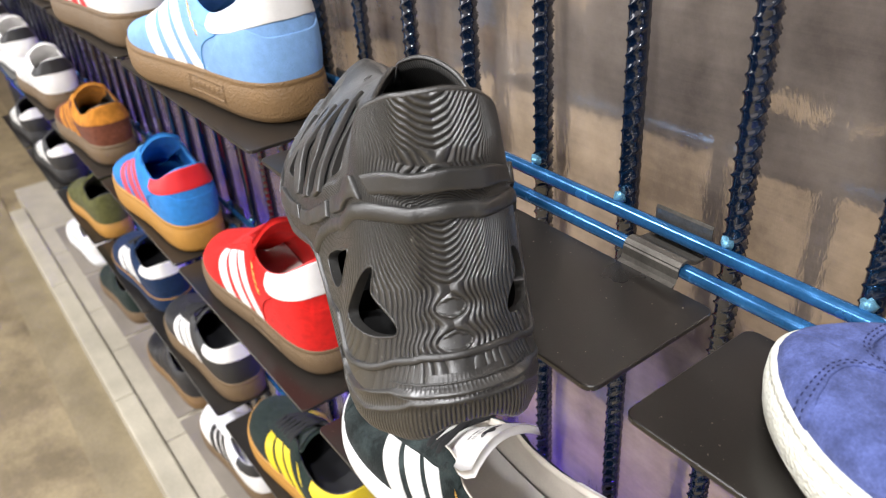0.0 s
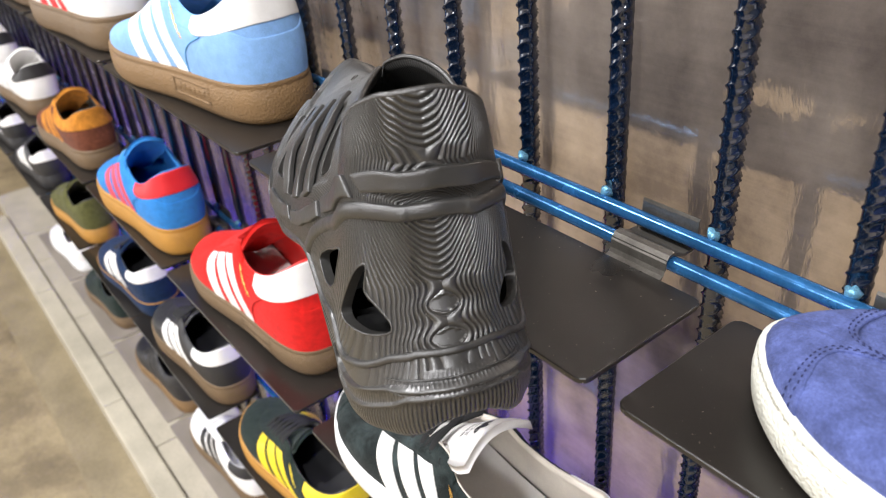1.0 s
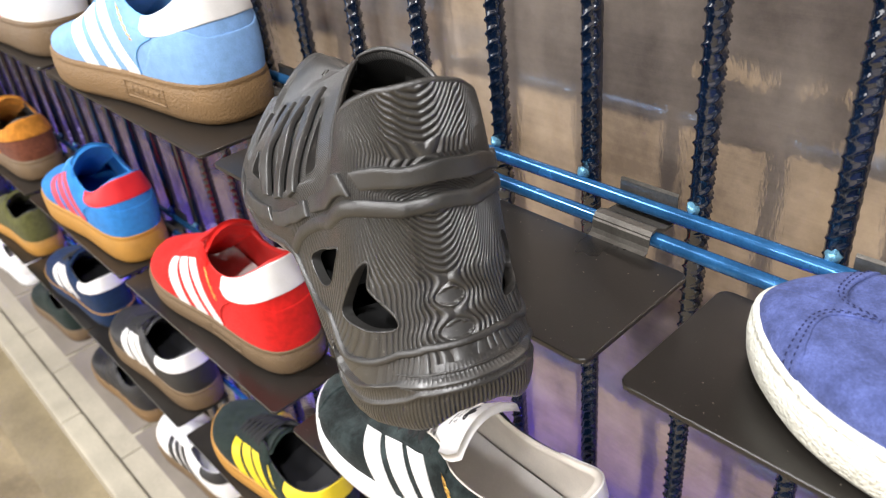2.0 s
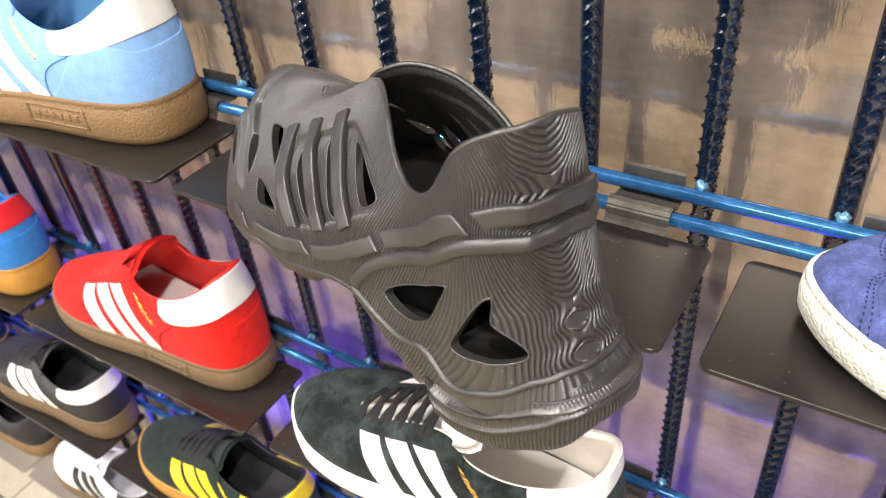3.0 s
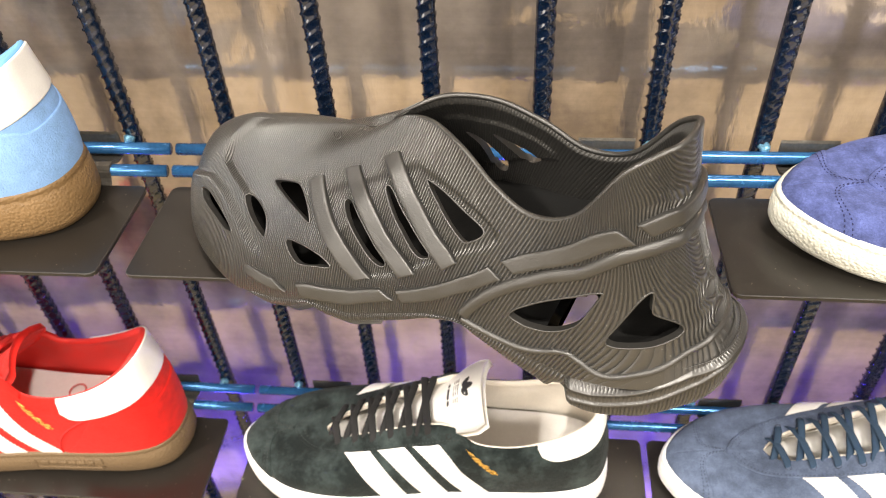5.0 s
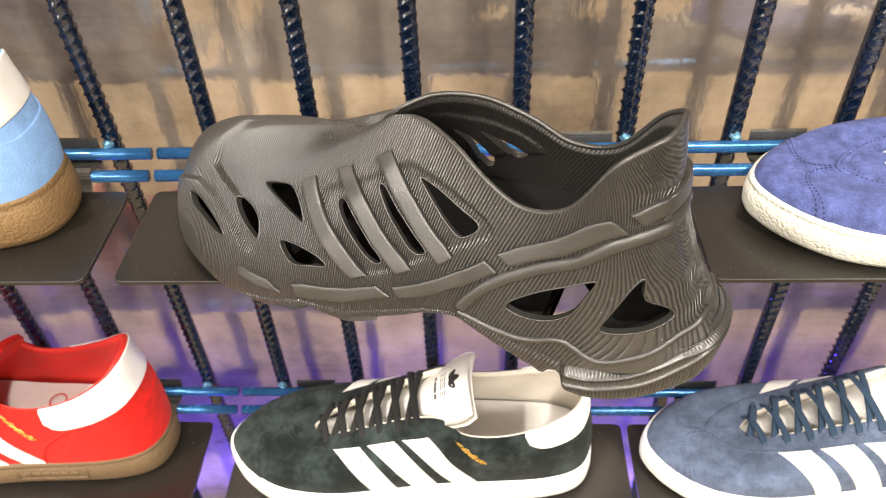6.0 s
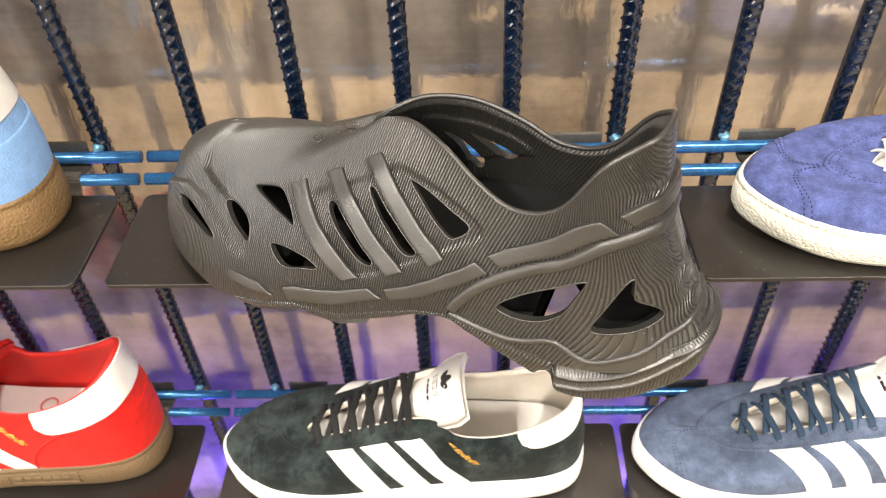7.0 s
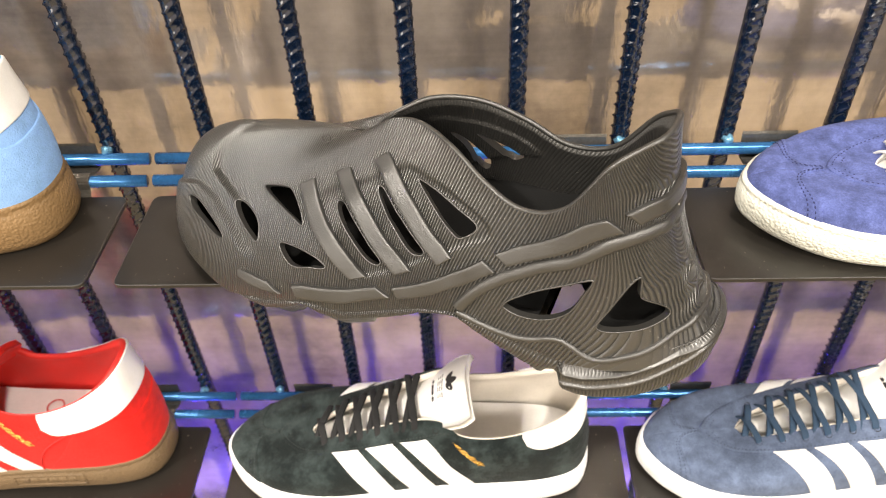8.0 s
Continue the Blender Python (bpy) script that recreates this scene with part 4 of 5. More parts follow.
def sneaker(name, m, label, upper, stripe, sole_m, lining, tab, tongue_m, lace_m, sole_h=.028, style="plain", counter=None, toe_m=None, gold=None,
            near=True, group="shoes on the rack", stripes=True, sole_line=None, insole=None, high=1.0, trefoil=False, eyestay=None, tab_to=.31, tab_low=.66, stitch=None, tab_mid=0.0, collar=0.0, sole_mark=False, print_m=None):
    shoe = empty(name, m, label, "shoe", group)
    rows = [(a, b, c, d, sole_h - .002 + (e - .026) * high + collar * (1 - float(smooth01(a, .06, .125)))) for a, b, c, d, e in SNEAKER_ROWS]
    body = Body(rows, sole_h - .002, (.005, .030, .012, -.010), (.001, .014, .039, -.006, 0, 0), (.006, .030, .002, -.030), inner=0.12, spring=.004)
    NS, NV = (240, 48) if near else (110, 24)
    S, V = np.meshgrid(np.linspace(-1, 1, NS + 1), np.linspace(0, 1, NV + 1), indexing="ij")
    out = body.at(S, V)
    # slight unevenness of the soft upper
    nrm = body.normal(S, V)
    wob = np.array([[noise.noise(Vector(q) * 28 + Vector((len(label), 0, 0))) for q in row[::4]] for row in out[::4]])
    wob = np.kron(wob, np.ones((4, 4)))[:NS + 1, :NV + 1]
    if wob.shape == out.shape[:2]:
        k = np.ones(9) / 9
        wob = np.apply_along_axis(lambda q: np.convolve(np.pad(q, 4, mode="edge"), k, "valid"), 0, wob)
        wob = np.apply_along_axis(lambda q: np.convolve(np.pad(q, 4, mode="edge"), k, "valid"), 1, wob)
        out = out + nrm * (wob * .0012 * np.sin(np.pi * V))[..., None]
    part("upper", out.reshape(-1, 3), grid_faces(NS + 1, NV + 1, flip=True), upper, shoe)
    rim = .0022
    inn = [out[:, -1], out[:, -1] + np.array([0, 0, rim * .7]) - nrm[:, -1] * rim * .4, out[:, -1] + np.array([0, 0, rim * .7]) - nrm[:, -1] * rim * 1.4, out[:, -1] - nrm[:, -1] * rim * 2.1]
    for v in np.linspace(.93, .08, 9):
        inn.append(body.at(S[:, 0], np.full(NS + 1, v)) - body.normal(S[:, 0], np.full(NS + 1, v)) * .0046)
    inn = np.stack(inn, 1)
    part("lining", inn.reshape(-1, 3), grid_faces(NS + 1, inn.shape[1], flip=True), lining, shoe)
    # insole
    ss = np.linspace(-1, 1, 81)
    u, r, sy, N = body.ring(ss)
    B = np.stack([r[:, 0], r[:, 1] * sy, 0 * ss], -1) - N * .005
    v = [tuple(B[40 + i] * (1 - t) + B[40 - i] * t + np.array([0, 0, sole_h + .006 + .009 * high * (1 - float(smooth01(u[40 + i], .45, .65))) + .003 * (2 * t - 1) ** 2])) for i in range(41) for t in np.linspace(0, 1, 5)]
    foot = part("insole", v, grid_faces(41, 5), insole or lining, shoe)
    if print_m is not None:
        zi = sole_h + .0066 + .009 * high + .003
        t = np.linspace(0, 2 * math.pi, 25)[:-1]
        for cx, cy, r0 in ((.034, -.002, .0065), (.034, -.002, .003), (.052, .012, .006), (.056, -.012, .006), (.074, .004, .006), (.092, -.010, .006)):
            v = [(cx + (r0 + d) * math.cos(k), cy + (r0 + d) * math.sin(k), zi) for d in (0, .0016) for k in t]
            part("print_ring", v, [[j, (j + 1) % 24, 24 + (j + 1) % 24, 24 + j] for j in range(24)], print_m, foot, "", False)
        for k in range(3):
            x0 = .112 + .006 * k
            part("print_bar", [(x0, .004, zi), (x0 + .0035, .004, zi), (x0 + .0075, .016 - .003 * k, zi), (x0 + .004, .016 - .003 * k, zi)], [[0, 1, 2, 3]], print_m, foot, "", False)
    # sole
    sn = 200 if near else 90
    ss = np.linspace(-1, 1, sn + 1)
    u, r, sy, N = body.ring(ss)
    B = np.stack([r[:, 0], r[:, 1] * sy, 0 * ss], -1)
    heel_up = .004 * (1 - smooth01(u, .1, .5))
    levels = [(-.004, 1.06), (.0012, 1.06), (.0026, 1.0), (.0030, .93), (.0024, .90), (.0034, .86), (.0040, .5), (.0034, .18), (.0016, .03), (-.002, 0), (-.012, 0)]
    rings = []
    for d, k in levels:
        p = B + N * d
        p[:, 2] = sole_h * k + heel_up * max(k, 0)
        p[:, 2] += .004 * np.clip((p[:, 0] - .19) / .10, 0, 1.2) ** 2
        rings.append(p)
    rings = np.stack(rings, 1)
    mm = rings.shape[1]
    f = grid_faces(sn + 1, mm, flip=True)
    half_n = sn // 2
    f += [[i * mm + mm - 1, (i + 1) * mm + mm - 1, (sn - 1 - i) * mm + mm - 1, (sn - i) * mm + mm - 1] for i in range(half_n)]
    so = part("sole", rings.reshape(-1, 3), f, sole_m, shoe)
    if sole_line:
        p = B + N * .0034
        p[:, 2] = sole_h * .93 + heel_up + .004 * np.clip((p[:, 0] - .19) / .10, 0, 1.2) ** 2
        v, f = tube_data(p, .0011, 5, False)
        part("welt", v, f, sole_line, so)
    # a moulded, framed mark on the side of the sole, its letters as bars
    if sole_mark:
        def on_sole(x, k, lift):
            i = np.interp(x, B[sn // 2:, 0], np.arange(sn // 2, sn + 1))
            q = np.array([np.interp(i, np.arange(sn + 1), B[:, c] + N[:, c] * (.0040 + lift)) for c in range(2)])
            return (q[0], q[1], sole_h * k + .002)
        def plate(name, x0, x1, k0, k1):
            xs = np.linspace(x0, x1, 8)
            v = [on_sole(x, k, l) for x in xs for k, l in ((k0, -.0004), (k0 + .03, .0003), (k1 - .03, .0003), (k1, -.0004))]
            part(name, v, grid_faces(8, 4), sole_m, so)
        for x0, x1, k0, k1 in ((.058, .118, .72, .80), (.058, .118, .24, .32), (.058, .0605, .24, .80), (.1155, .118, .24, .80)):
            plate("mark_frame", x0, x1, k0, k1)
        for j in range(6):
            plate("mark_bar", .066 + .0078 * j, .0718 + .0078 * j, .40, .64)
    # three stripes on each side, with pinked edges
    if stripes:
        for side in ((1, -1) if near else (1,)):
            for i in range(3):
                xb, xt = .097 + .0315 * i, .136 + .027 * i
                def edge(A, Bq, xb=xb, xt=xt, side=side):
                    v = .02 + A * (.725 - .005 * i)
                    x = xb + (xt - xb) * A ** 1.15 + (.0190 + .002 * A) * (Bq - .5)
                    zig = .0005 * np.where((np.arange(A.shape[0]) % 2)[:, None] == 0, 1, -1) * np.where(Bq < .05, -1, np.where(Bq > .95, 1, 0))
                    g = np.linspace(0, 1, 300)
                    s = np.empty(A.shape)
                    for k in range(A.shape[0]):
                        xs = body.at(side * g, np.full(300, float(v[k, 0])))[:, 0]
                        s[k] = side * np.interp(x[k] + zig[k], xs, g)
                    return s, v
                patch(body, "stripe", edge, .0009, stripe, shoe, "", 40 if near else 10, 3, .05)
    # heel tab
    if tab is not None:
        def tab_edge(A, Bq):
            s = (A - .5) * 2 * tab_to
            e = np.clip((np.abs(s) - tab_to + .05) / .05, 0, 1)
            lo = tab_low - .05 * smooth01(np.abs(s), .05, tab_to - .08) + tab_mid * (1 - smooth01(np.abs(s), .03, .20))
            lo = lo + (.94 - lo) * (1 - np.sqrt(1 - e * e))
            return s, lo + (1.0 - lo) * Bq
        patch(body, "heel_tab", tab_edge, .0012, tab, shoe, "", 50 if near else 24, 5, .04)
    if counter is not None:
        def counter_edge(A, Bq):
            s = (A - .5) * 2 * .335
            hi = .52 + .16 * smooth01(np.abs(s), .08, .22) - .60 * smooth01(np.abs(s), .22, .335)
            return s, .01 + (hi - .01) * Bq
        patch(body, "heel_counter", counter_edge, .0010, counter, shoe, "", 50 if near else 24, 6, .04)
    # eyelet bands either side of the laces, meeting in front of them
    low_edge = lambda u: .90 - .19 * smooth01(u, .40, .52) + .05 * smooth01(u, .78, 1.0)
    for side in (1, -1):
        def eye_edge(A, Bq, side=side):
            u = .40 + A * .60
            lo = low_edge(u)
            return side * u, lo + (1 - lo) * Bq
        patch(body, "eyelet_band", eye_edge, .0010, eyestay or upper, shoe, "", 44 if near else 14, 4, .04, True)
    # toe piece with a stem that runs up to the laces
    toe_line = [(.795, .02), (.80, .12), (.812, .24), (.84, .36), (.88, .46), (.925, .56), (.955, .66), (.968, .745)]
    if style in ("t_toe", "cap"):
        tu, tv = np.array(toe_line).T
        for side in (1, -1):
            def toe_edge(A, Bq, side=side):
                v = .01 + A * .735
                u0 = np.interp(v, tv, tu)
                return side * (1 - (1 - u0) * Bq), v
            patch(body, "toe_piece", toe_edge, .0009, toe_m or upper, shoe, "", 30 if near else 12, 6, .04)
    if stitch is not None:
        for side in (1, -1):
            if style == "t_toe":
                for k in (.010, .022):
                    stitches(body, [(side * min(a + k, .999), b) for a, b in toe_line], .0010, stitch, shoe)
            for k, u1 in ((.030, 1.0), (.075, 1.0)) if near else ():
                u0 = .43 if k < .05 else .86
                stitches(body, [(side * u, float(low_edge(u)) + k) for u in np.linspace(u0, u1, 12)], .0010, stitch, shoe)
            if counter is not None:
                q = [(.342, .02), (.338, .16), (.318, .38), (.29, .52), (.26, .60)]
                band(body, "seam", [(side * a, b) for a, b in q], .0012, .0010, stitch, shoe)
                if near:
                    stitches(body, [(side * a, b) for a, b in ((.40, .62), (.36, .70), (.33, .73), (.29, .72))], .0001, stitch, shoe)
    # tongue
    zt = lambda z: sole_h - .002 + (z - .026) * high
    top = [(.122, .099, .026), (.112, .108, .030), (.102, .115, .032), (.095, .119, .029)] if trefoil else [(.122, .096, .026), (.116, .102, .027), (.111, .107, .027), (.108, .110, .025)]
    tc = [(.222, .044, .010), (.197, .053, .016), (.165, .070, .019), (.140, .085, .022)] + top
    g = np.array(tc)
    fine_t = np.linspace(0, len(tc) - 1, 26)
    tx, tz, tw = [np.interp(fine_t, range(len(tc)), g[:, k]) for k in range(3)]
    v = []
    for a, b, w in zip(tx, tz, tw):
        for q in np.linspace(-1, 1, 11):
            v.append((a - .004 * q * q, q * w, zt(b) - .012 * q * q * (w / .03)))
    nt = len(v)
    v += [(a - .003, b * .98, c - .005) for a, b, c in v]
    f = grid_faces(26, 11) + grid_faces(26, 11, flip=True, base=nt)
    rimi = [i * 11 for i in range(26)] + [25 * 11 + j for j in range(1, 11)] + [i * 11 + 10 for i in range(24, -1, -1)]
    f += [[rimi[i], rimi[i + 1], rimi[i + 1] + nt, rimi[i] + nt] for i in range(len(rimi) - 1)]
    tongue = part("tongue", v, f, tongue_m, shoe)
    if trefoil:
        def on_tongue(f_, q):
            k = np.arange(26)
            w = np.interp(f_, k, tw)
            return (np.interp(f_, k, tx) - .004 * q * q - .0008, q * w, zt(np.interp(f_, k, tz)) - .012 * q * q * (w / .03) + .0007)
        for ang, ln in ((-40, 2.3), (0, 2.8), (40, 2.3)):
            ca, sa = math.cos(radians(ang)), math.sin(radians(ang))
            pv = []
            for k in range(18):
                th = 2 * math.pi * k / 18
                al, ac = ln * (.62 + .5 * math.cos(th)), .62 * math.sin(th) * (1 - .25 * math.cos(th))
                pv.append(on_tongue(18.2 + al * ca - ac * sa, (al * sa + ac * ca) * .16))
            part("leaf_mark", pv, [list(range(18))], trefoil, tongue, "", False)
        for k in range(4):
            f0 = 17.3 - .55 * k - (.9 if k == 3 else 0)
            h_ = .22 if k < 3 else .5
            pv = [on_tongue(f0 + df, q) for q in np.linspace(-.42, .42, 7) for df in (-h_ / 2, h_ / 2)]
            part("print_bar", pv, grid_faces(7, 2), trefoil, tongue, "", False)
    # laces: flat bands that rise from an eyelet, cross and slip under the opposite band
    if lace_m is not None:
        xs = np.linspace(.132, .206, 6)
        step = xs[1] - xs[0]
        for i, x in enumerate(xs):
            for side in ((1, -1) if near else (1,)):
                se, so = body.s_of_x(x, .86, side), body.s_of_x(x + .55 * step, .985, -side)
                hole, n0 = body.at(se, .86), body.normal(se, .86)
                edge0 = body.at(body.s_of_x(x + .12 * step, .99, side), .99)
                end = body.at(so, .985)
                # along the band, over its edge, over the tongue, under the far edge
                a, b = hole + n0 * .0011, hole * .3 + edge0 * .7 + np.array([0, 0, .0028])
                mid = (edge0 + end) / 2 + np.array([0, 0, .0062 if side > 0 else .0046])
                late = end * .9 + mid * .1 + np.array([0, 0, .0030 if side > 0 else .0016])
                last = end + (end - mid) * .25 + np.array([0, 0, .0012 if side > 0 else -.0035])
                key = np.array([a - n0 * .003, a, b, mid, late, last])
                key += np.array([0, 1, 0]) * rng.uniform(-.0006, .0006) + np.array([1, 0, 0]) * rng.uniform(-.0008, .0008)
                way = np.vstack([np.stack([np.interp(np.linspace(0, 5, 36), range(6), key[:, c]) for c in range(3)], -1)])
                for _ in range(4):
                    way[1:-1] = (way[:-2] + 2 * way[1:-1] + way[2:]) / 4
                v, f = ribbon(way, .0056, .0011, np.array([1.0, 0, 0]))
                part("lace", v, f, lace_m, shoe)
        if near:
            t = np.linspace(0, 2 * math.pi, 11)[:-1]
            for x in np.append(xs, xs[0] - step):
                for side in (1, -1):
                    se = body.s_of_x(x, .86, side)
                    c, n = body.at(se, .86), body.normal(se, .86)
                    e1 = np.cross(n, (0, 0, 1.0))
                    e1 /= np.linalg.norm(e1)
                    e2 = np.cross(n, e1)
                    v = [c + n * .0013 + (e1 * math.cos(k) + e2 * math.sin(k)) * .0023 for k in t] + [c + n * .0006 + (e1 * math.cos(k) + e2 * math.sin(k)) * .0012 for k in t]
                    part("eyelet", v, [[j, (j + 1) % 10, 10 + (j + 1) % 10, 10 + j] for j in range(10)] + [list(range(10, 20))], BLACK_LACE, shoe)
    if gold is not None:
        # the gilt lettering beside the stripes, as bars
        for k in range(7):
            def gedge(A, Bq, k=k):
                t = .80 - .075 * k - .055 * A
                v = .30 + t * .66
                x = .096 + .036 * t ** 1.15 - .0190 - .0062 * (1 - Bq) * (.75 + .25 * (k % 2))
                s = np.empty(A.shape)
                gg = np.linspace(0, 1, 200)
                for r_ in range(A.shape[0]):
                    s[r_] = np.interp(x[r_], body.at(gg, np.full(200, float(v[r_, 0])))[:, 0], gg)
                return s, v
            patch(body, "gilt_bar", gedge, .0004, gold, shoe, "", 3, 3, .1)
    return shoe


def on_shelf(row, toe, y=-.058, turn=0.0, size=1.0):
    """A pose with the toe towards -x; toe: where its tip lies along the wall."""
    z = SHELF_Z[row] + .0005
    a = radians(180 + turn)
    return Matrix.Translation((toe + .289 * size * math.cos(radians(turn)), y, z)) @ Matrix.Rotation(a, 4, "Z") @ Matrix.Scale(size, 4)


WHITE_LEATHER = leather("white_leather", (0.82, 0.81, 0.79), 0.45)
WHITE_RUBBER = rubber("white_rubber", (0.78, 0.79, 0.79), 0.55)
CREAM_RUBBER = pebbled("off_white_pebbled_rubber", (0.68, 0.68, 0.60), 0.6, 520.0, 0.0009)
GUM = pebbled("brown_gum_rubber", (0.185, 0.110, 0.045), 0.6, 520.0, 0.0006)
GUM_LIGHT = rubber("tan_gum_rubber", (0.40, 0.20, 0.035), 0.55)
GUM_DARK = pebbled("dull_brown_gum_rubber", (0.135, 0.088, 0.045), 0.6)
BLACK_THREAD = surface("grey_black_thread", (0.03, 0.036, 0.036), 0.9)
BLACK_SUEDE = suede("black_green_suede", (0.011, 0.015, 0.015), 3.6, 40)
NAVY_SUEDE = suede("grey_navy_suede", (0.082, 0.107, 0.168), 1.35)
PURPLE_SUEDE = suede("blue_violet_suede", (0.070, 0.090, 0.235), 1.22, 80, 0.36)
PURPLE_THREAD = surface("violet_thread", (0.012, 0.017, 0.075), 0.9)
NAVY_THREAD = surface("grey_navy_thread", (0.040, 0.055, 0.09), 0.9)
RED_SUEDE = suede("red_suede", (0.66, 0.018, 0.014), 0.85, 55, 0.15)
RED_LEATHER = leather("red_lining", (0.60, 0.020, 0.016), 0.6)
SKY_SUEDE = suede("sky_blue_suede", (0.235, 0.42, 0.75), 0.95, 55, 0.10)
SKY_LINING = leather("sky_blue_lining", (0.16, 0.40, 0.72), 0.6)
BLUE_SUEDE = suede("bright_blue_suede", (0.04, 0.22, 0.60), 0.9, 55, 0.12)
BLUE_LINING = leather("blue_lining", (0.02, 0.16, 0.46), 0.6)
RED_TRIM = leather("bright_red_leather", (0.66, 0.022, 0.03), 0.5)
PINK_TRIM = leather("pink_red_leather", (0.62, 0.06, 0.10), 0.5)
BROWN_SUEDE = suede("rust_brown_suede", (0.16, 0.055, 0.03), 0.75)
PINK_PRINT = leather("pink_print", (0.62, 0.16, 0.15), 0.7)
OCHRE = suede("ochre_suede", (0.55, 0.22, 0.03), 0.8)
OLIVE = suede("olive_suede", (0.10, 0.10, 0.035), 0.8)
NAVY = suede("dark_navy_suede", (0.012, 0.028, 0.075), 0.8)
BLACK = leather("black_leather", (0.018, 0.018, 0.020), 0.5)
CHARCOAL = leather("charcoal_leather", (0.022, 0.022, 0.024), 0.5)
GREEN_BLACK = suede("green_black_suede", (0.020, 0.030, 0.026), 0.8)
YELLOW = leather("yellow_leather", (0.80, 0.62, 0.02), 0.5)
BLACK_LACE = surface("black_cotton", (0.012, 0.012, 0.013), 0.9, bump=0.6, grain=2500, depth=0.0003)
NAVY_LACE = surface("navy_cotton", (0.020, 0.045, 0.085), 0.9, bump=0.6, grain=2500, depth=0.0003)
RED_LACE = surface("red_cotton", (0.55, 0.016, 0.014), 0.9, bump=0.6, grain=2500, depth=0.0003)
SKY_LACE = surface("sky_blue_cotton", (0.12, 0.34, 0.66), 0.9, bump=0.6, grain=2500, depth=0.0003)
WHITE_LACE = surface("white_cotton", (0.75, 0.75, 0.73), 0.9, bump=0.6, grain=2500, depth=0.0003)
CREAM_LINING = surface("cream_leather_lining", (0.74, 0.68, 0.60), 0.6, vary=0.06)
WHITE_CLOTH = surface("white_cloth_lining", (0.72, 0.70, 0.68), 0.85, vary=0.05)
GOLD = surface("gilt_foil", (0.75, 0.46, 0.12), 0.3, 0.8, scale=300, vary=0.3)
GREY_MESH = surface("pale_grey_mesh", (0.55, 0.55, 0.55), 0.8, vary=0.1)

# the row with the clog
sneaker("suede_sneaker", on_shelf(0, -0.690, -.040, 4.0, .985), "sky blue suede sneaker with white stripes and brown gum sole", SKY_SUEDE, WHITE_LEATHER, GUM, SKY_LINING, WHITE_LEATHER, SKY_SUEDE, SKY_LACE, .028, gold=GOLD, counter=SKY_SUEDE, stitch=SKY_LACE, sole_mark=True, insole=WHITE_CLOTH, high=1.07)
sneaker("suede_sneaker", on_shelf(0, -0.003, -.049, size=.97), "blue-violet suede sneaker with an off-white textured sole", PURPLE_SUEDE, WHITE_LEATHER, CREAM_RUBBER, WHITE_CLOTH, WHITE_LEATHER, WHITE_LEATHER, WHITE_LACE, .021, style="t_toe", stitch=PURPLE_THREAD, high=.70)
sneaker("leather_sneaker", on_shelf(0, -1.008, -.055), "white leather sneaker with red stripes and a brown gum sole", WHITE_LEATHER, RED_TRIM, GUM_DARK, WHITE_CLOTH, WHITE_LEATHER, WHITE_LEATHER, WHITE_LACE, .030, near=False)
# second row
sneaker("suede_sneaker", on_shelf(1, -0.355, -.056, size=.97), "black suede sneaker with white stripes, white sole and black laces", BLACK_SUEDE, WHITE_LEATHER, WHITE_RUBBER, CREAM_LINING, WHITE_LEATHER, WHITE_LEATHER, BLACK_LACE, .024, style="t_toe", gold=GOLD, tab_to=.26, tab_low=.72, tab_mid=.10, collar=.010, trefoil=BLACK, insole=WHITE_CLOTH, stitch=BLACK_THREAD)
sneaker("suede_sneaker", on_shelf(1, -0.028, -.056, size=.97), "grey-navy suede sneaker with white stripes, white sole and navy laces", NAVY_SUEDE, WHITE_LEATHER, WHITE_RUBBER, CREAM_LINING, WHITE_LEATHER, WHITE_LEATHER, NAVY_LACE, .024, style="t_toe", tab_to=.26, tab_low=.72, tab_mid=.10, collar=.010, trefoil=BLACK, stitch=NAVY_THREAD)
sneaker("suede_sneaker", on_shelf(1, -0.694, -.043, size=.97), "red suede sneaker with white stripes and a brown gum sole", RED_SUEDE, WHITE_LEATHER, GUM_DARK, RED_LEATHER, WHITE_LEATHER, RED_SUEDE, RED_LACE, .025, gold=GOLD, counter=RED_SUEDE, sole_mark=True, insole=WHITE_CLOTH, high=1.20, collar=.014, stitch=RED_LACE, print_m=PINK_PRINT)
sneaker("suede_sneaker", on_shelf(1, -1.001, -.054, size=.955), "bright blue suede sneaker with red stripes and a tan gum sole", BLUE_SUEDE, PINK_TRIM, GUM_LIGHT, BLUE_LINING, RED_TRIM, BLUE_SUEDE, SKY_LACE, .034, near=False, high=1.12, stitch=BLUE_LINING, counter=BLUE_SUEDE)
sneaker("suede_sneaker", on_shelf(1, -1.351, -.054, size=.955), "rust brown suede sneaker with ochre trim", BROWN_SUEDE, OCHRE, GUM_DARK, BLACK, OCHRE, OCHRE, None, .028, near=False, tab_low=.6, tab_to=.42, eyestay=OCHRE, insole=CREAM_LINING)
sneaker("leather_sneaker", on_shelf(1, -1.688, -.054, size=.955), "white leather sneaker with a dark heel patch", WHITE_LEATHER, GREY_MESH, GUM_DARK, WHITE_CLOTH, CHARCOAL, WHITE_LEATHER, WHITE_LACE, .028, near=False)
sneaker("leather_sneaker", on_shelf(1, -2.012, -.054, size=.955), "white leather sneaker with a black tongue mark", WHITE_LEATHER, GREY_MESH, WHITE_RUBBER, WHITE_CLOTH, BLACK, WHITE_LEATHER, WHITE_LACE, .028, near=False)
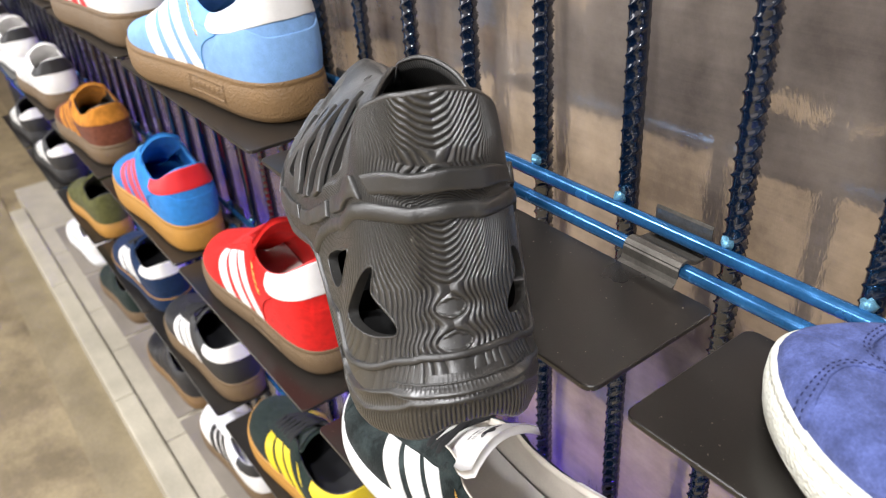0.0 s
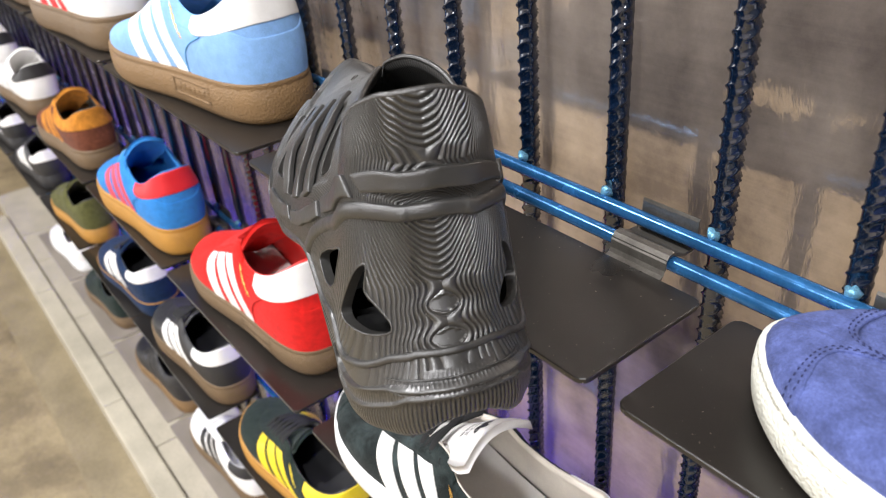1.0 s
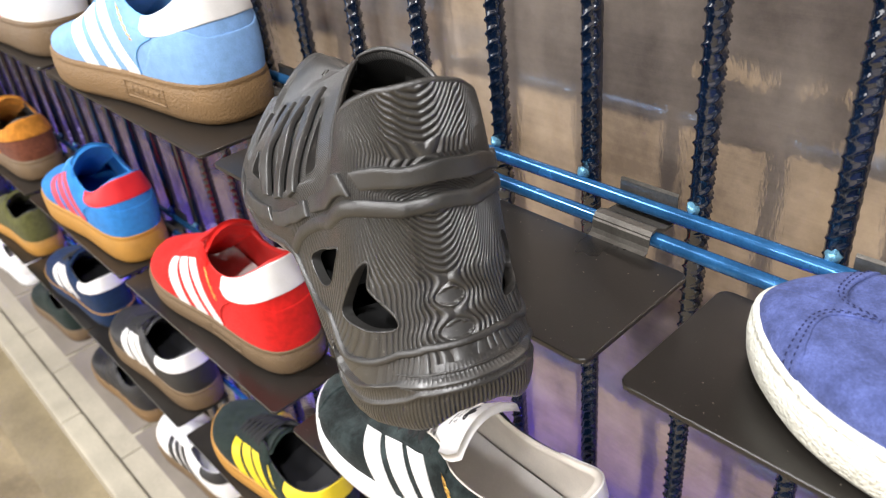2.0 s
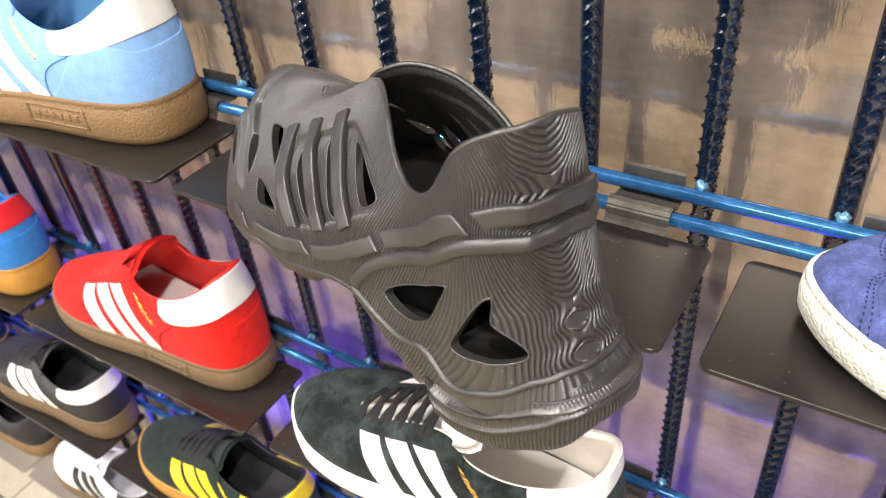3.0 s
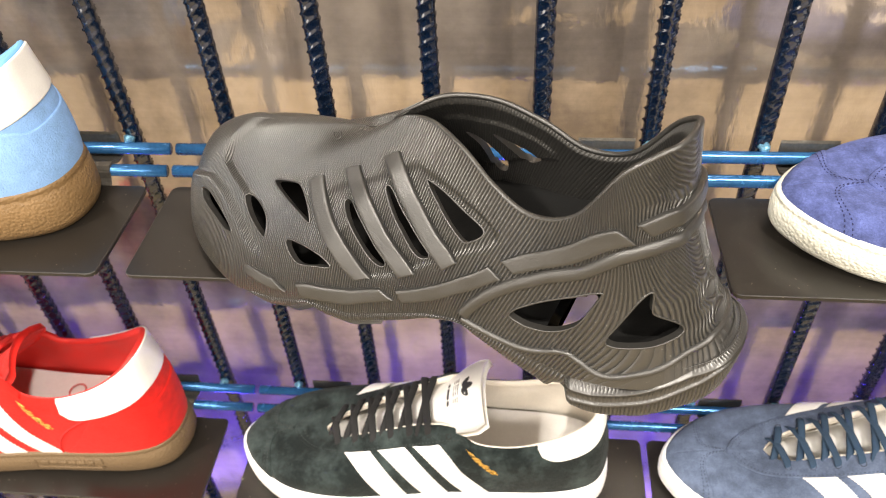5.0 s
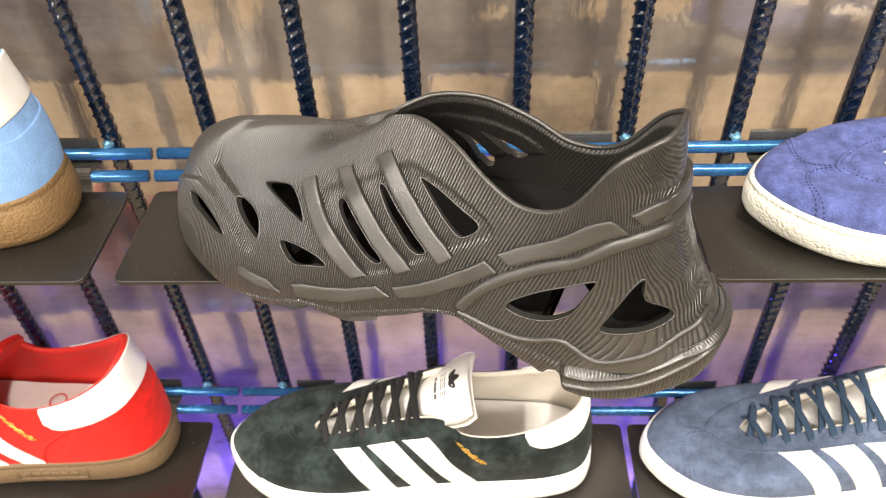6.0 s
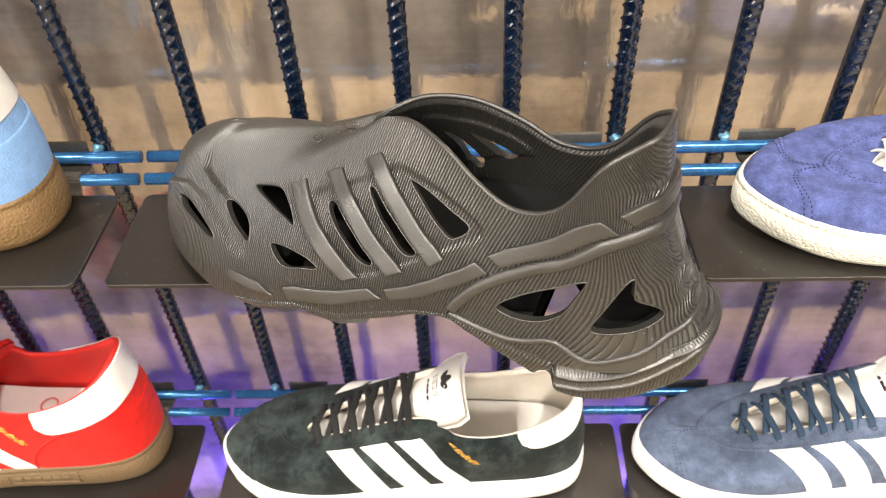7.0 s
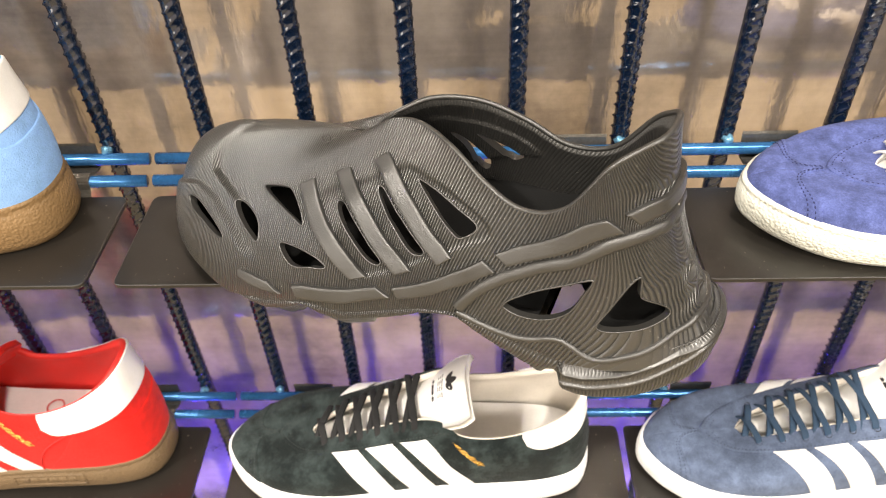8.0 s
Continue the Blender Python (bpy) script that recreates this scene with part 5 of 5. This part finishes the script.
# third row
sneaker("suede_sneaker", on_shelf(2, -0.684, -.048, size=.945), "black-green suede sneaker with yellow stripes and yellow heel tab", GREEN_BLACK, YELLOW, GUM_LIGHT, BLACK, YELLOW, GREEN_BLACK, BLACK_LACE, .026, gold=YELLOW)
sneaker("leather_sneaker", on_shelf(2, -1.004, -.048, size=.945), "charcoal leather sneaker with white stripes and a brown sole", CHARCOAL, WHITE_LEATHER, GUM_DARK, BLACK, WHITE_LEATHER, CHARCOAL, BLACK_LACE, .030, near=False)
sneaker("suede_sneaker", on_shelf(2, -1.289, -.048, size=.945), "dark navy suede sneaker with white stripes and white heel tab", NAVY, WHITE_LEATHER, NAVY, BLACK, WHITE_LEATHER, NAVY, BLACK_LACE, .028, near=False, sole_line=GUM_LIGHT)
sneaker("suede_sneaker", on_shelf(2, -1.624, -.048, size=.945), "olive suede sneaker with a tan gum sole", OLIVE, OLIVE, GUM_LIGHT, BLACK, OLIVE, OLIVE, None, .028, near=False, stripes=False)
sneaker("leather_sneaker", on_shelf(2, -1.965, -.048, size=.945), "black leather sneaker with white stripes", CHARCOAL, WHITE_LEATHER, BLACK, BLACK, WHITE_LEATHER, CHARCOAL, BLACK_LACE, .028, near=False)
# bottom row
sneaker("leather_sneaker", on_shelf(3, -1.037, -.040, size=.935), "white leather sneaker with black stripes and a brown sole", WHITE_LEATHER, BLACK, GUM_DARK, GREY_MESH, BLACK, WHITE_LEATHER, WHITE_LACE, .024, near=False)
sneaker("leather_sneaker", on_shelf(3, -1.329, -.040, size=.935), "black leather sneaker with grey stripes and a brown gum sole", BLACK, CHARCOAL, GUM, BLACK, BLACK, BLACK, BLACK_LACE, .026, near=False)
sneaker("suede_sneaker", on_shelf(3, -1.689, -.040, size=.935), "dark green-black suede sneaker with a dull brown sole", GREEN_BLACK, GREEN_BLACK, GUM_DARK, BLACK, GREEN_BLACK, GREEN_BLACK, BLACK_LACE, .026, near=False, stripes=False)
sneaker("leather_sneaker", on_shelf(3, -2.011, -.040, size=.935), "plain white leather sneaker", WHITE_LEATHER, WHITE_LEATHER, WHITE_RUBBER, WHITE_CLOTH, WHITE_LEATHER, WHITE_LEATHER, WHITE_LACE, .026, near=False, stripes=False)

sneaker("leather_sneaker", on_shelf(0, -1.320, -.055), "cream leather sneaker with a brown gum sole", CREAM_LINING, OCHRE, GUM_DARK, WHITE_CLOTH, WHITE_LEATHER, CREAM_LINING, WHITE_LACE, .030, near=False)
sneaker("leather_sneaker", on_shelf(1, -2.328, -.054, size=.955), "white leather sneaker with a black collar", WHITE_LEATHER, BLACK, WHITE_RUBBER, BLACK, BLACK, WHITE_LEATHER, WHITE_LACE, .028, near=False)
sneaker("leather_sneaker", on_shelf(2, -2.285, -.048, size=.945), "black leather sneaker with a white heel tab", BLACK, WHITE_LEATHER, BLACK, BLACK, WHITE_LEATHER, BLACK, BLACK_LACE, .028, near=False)
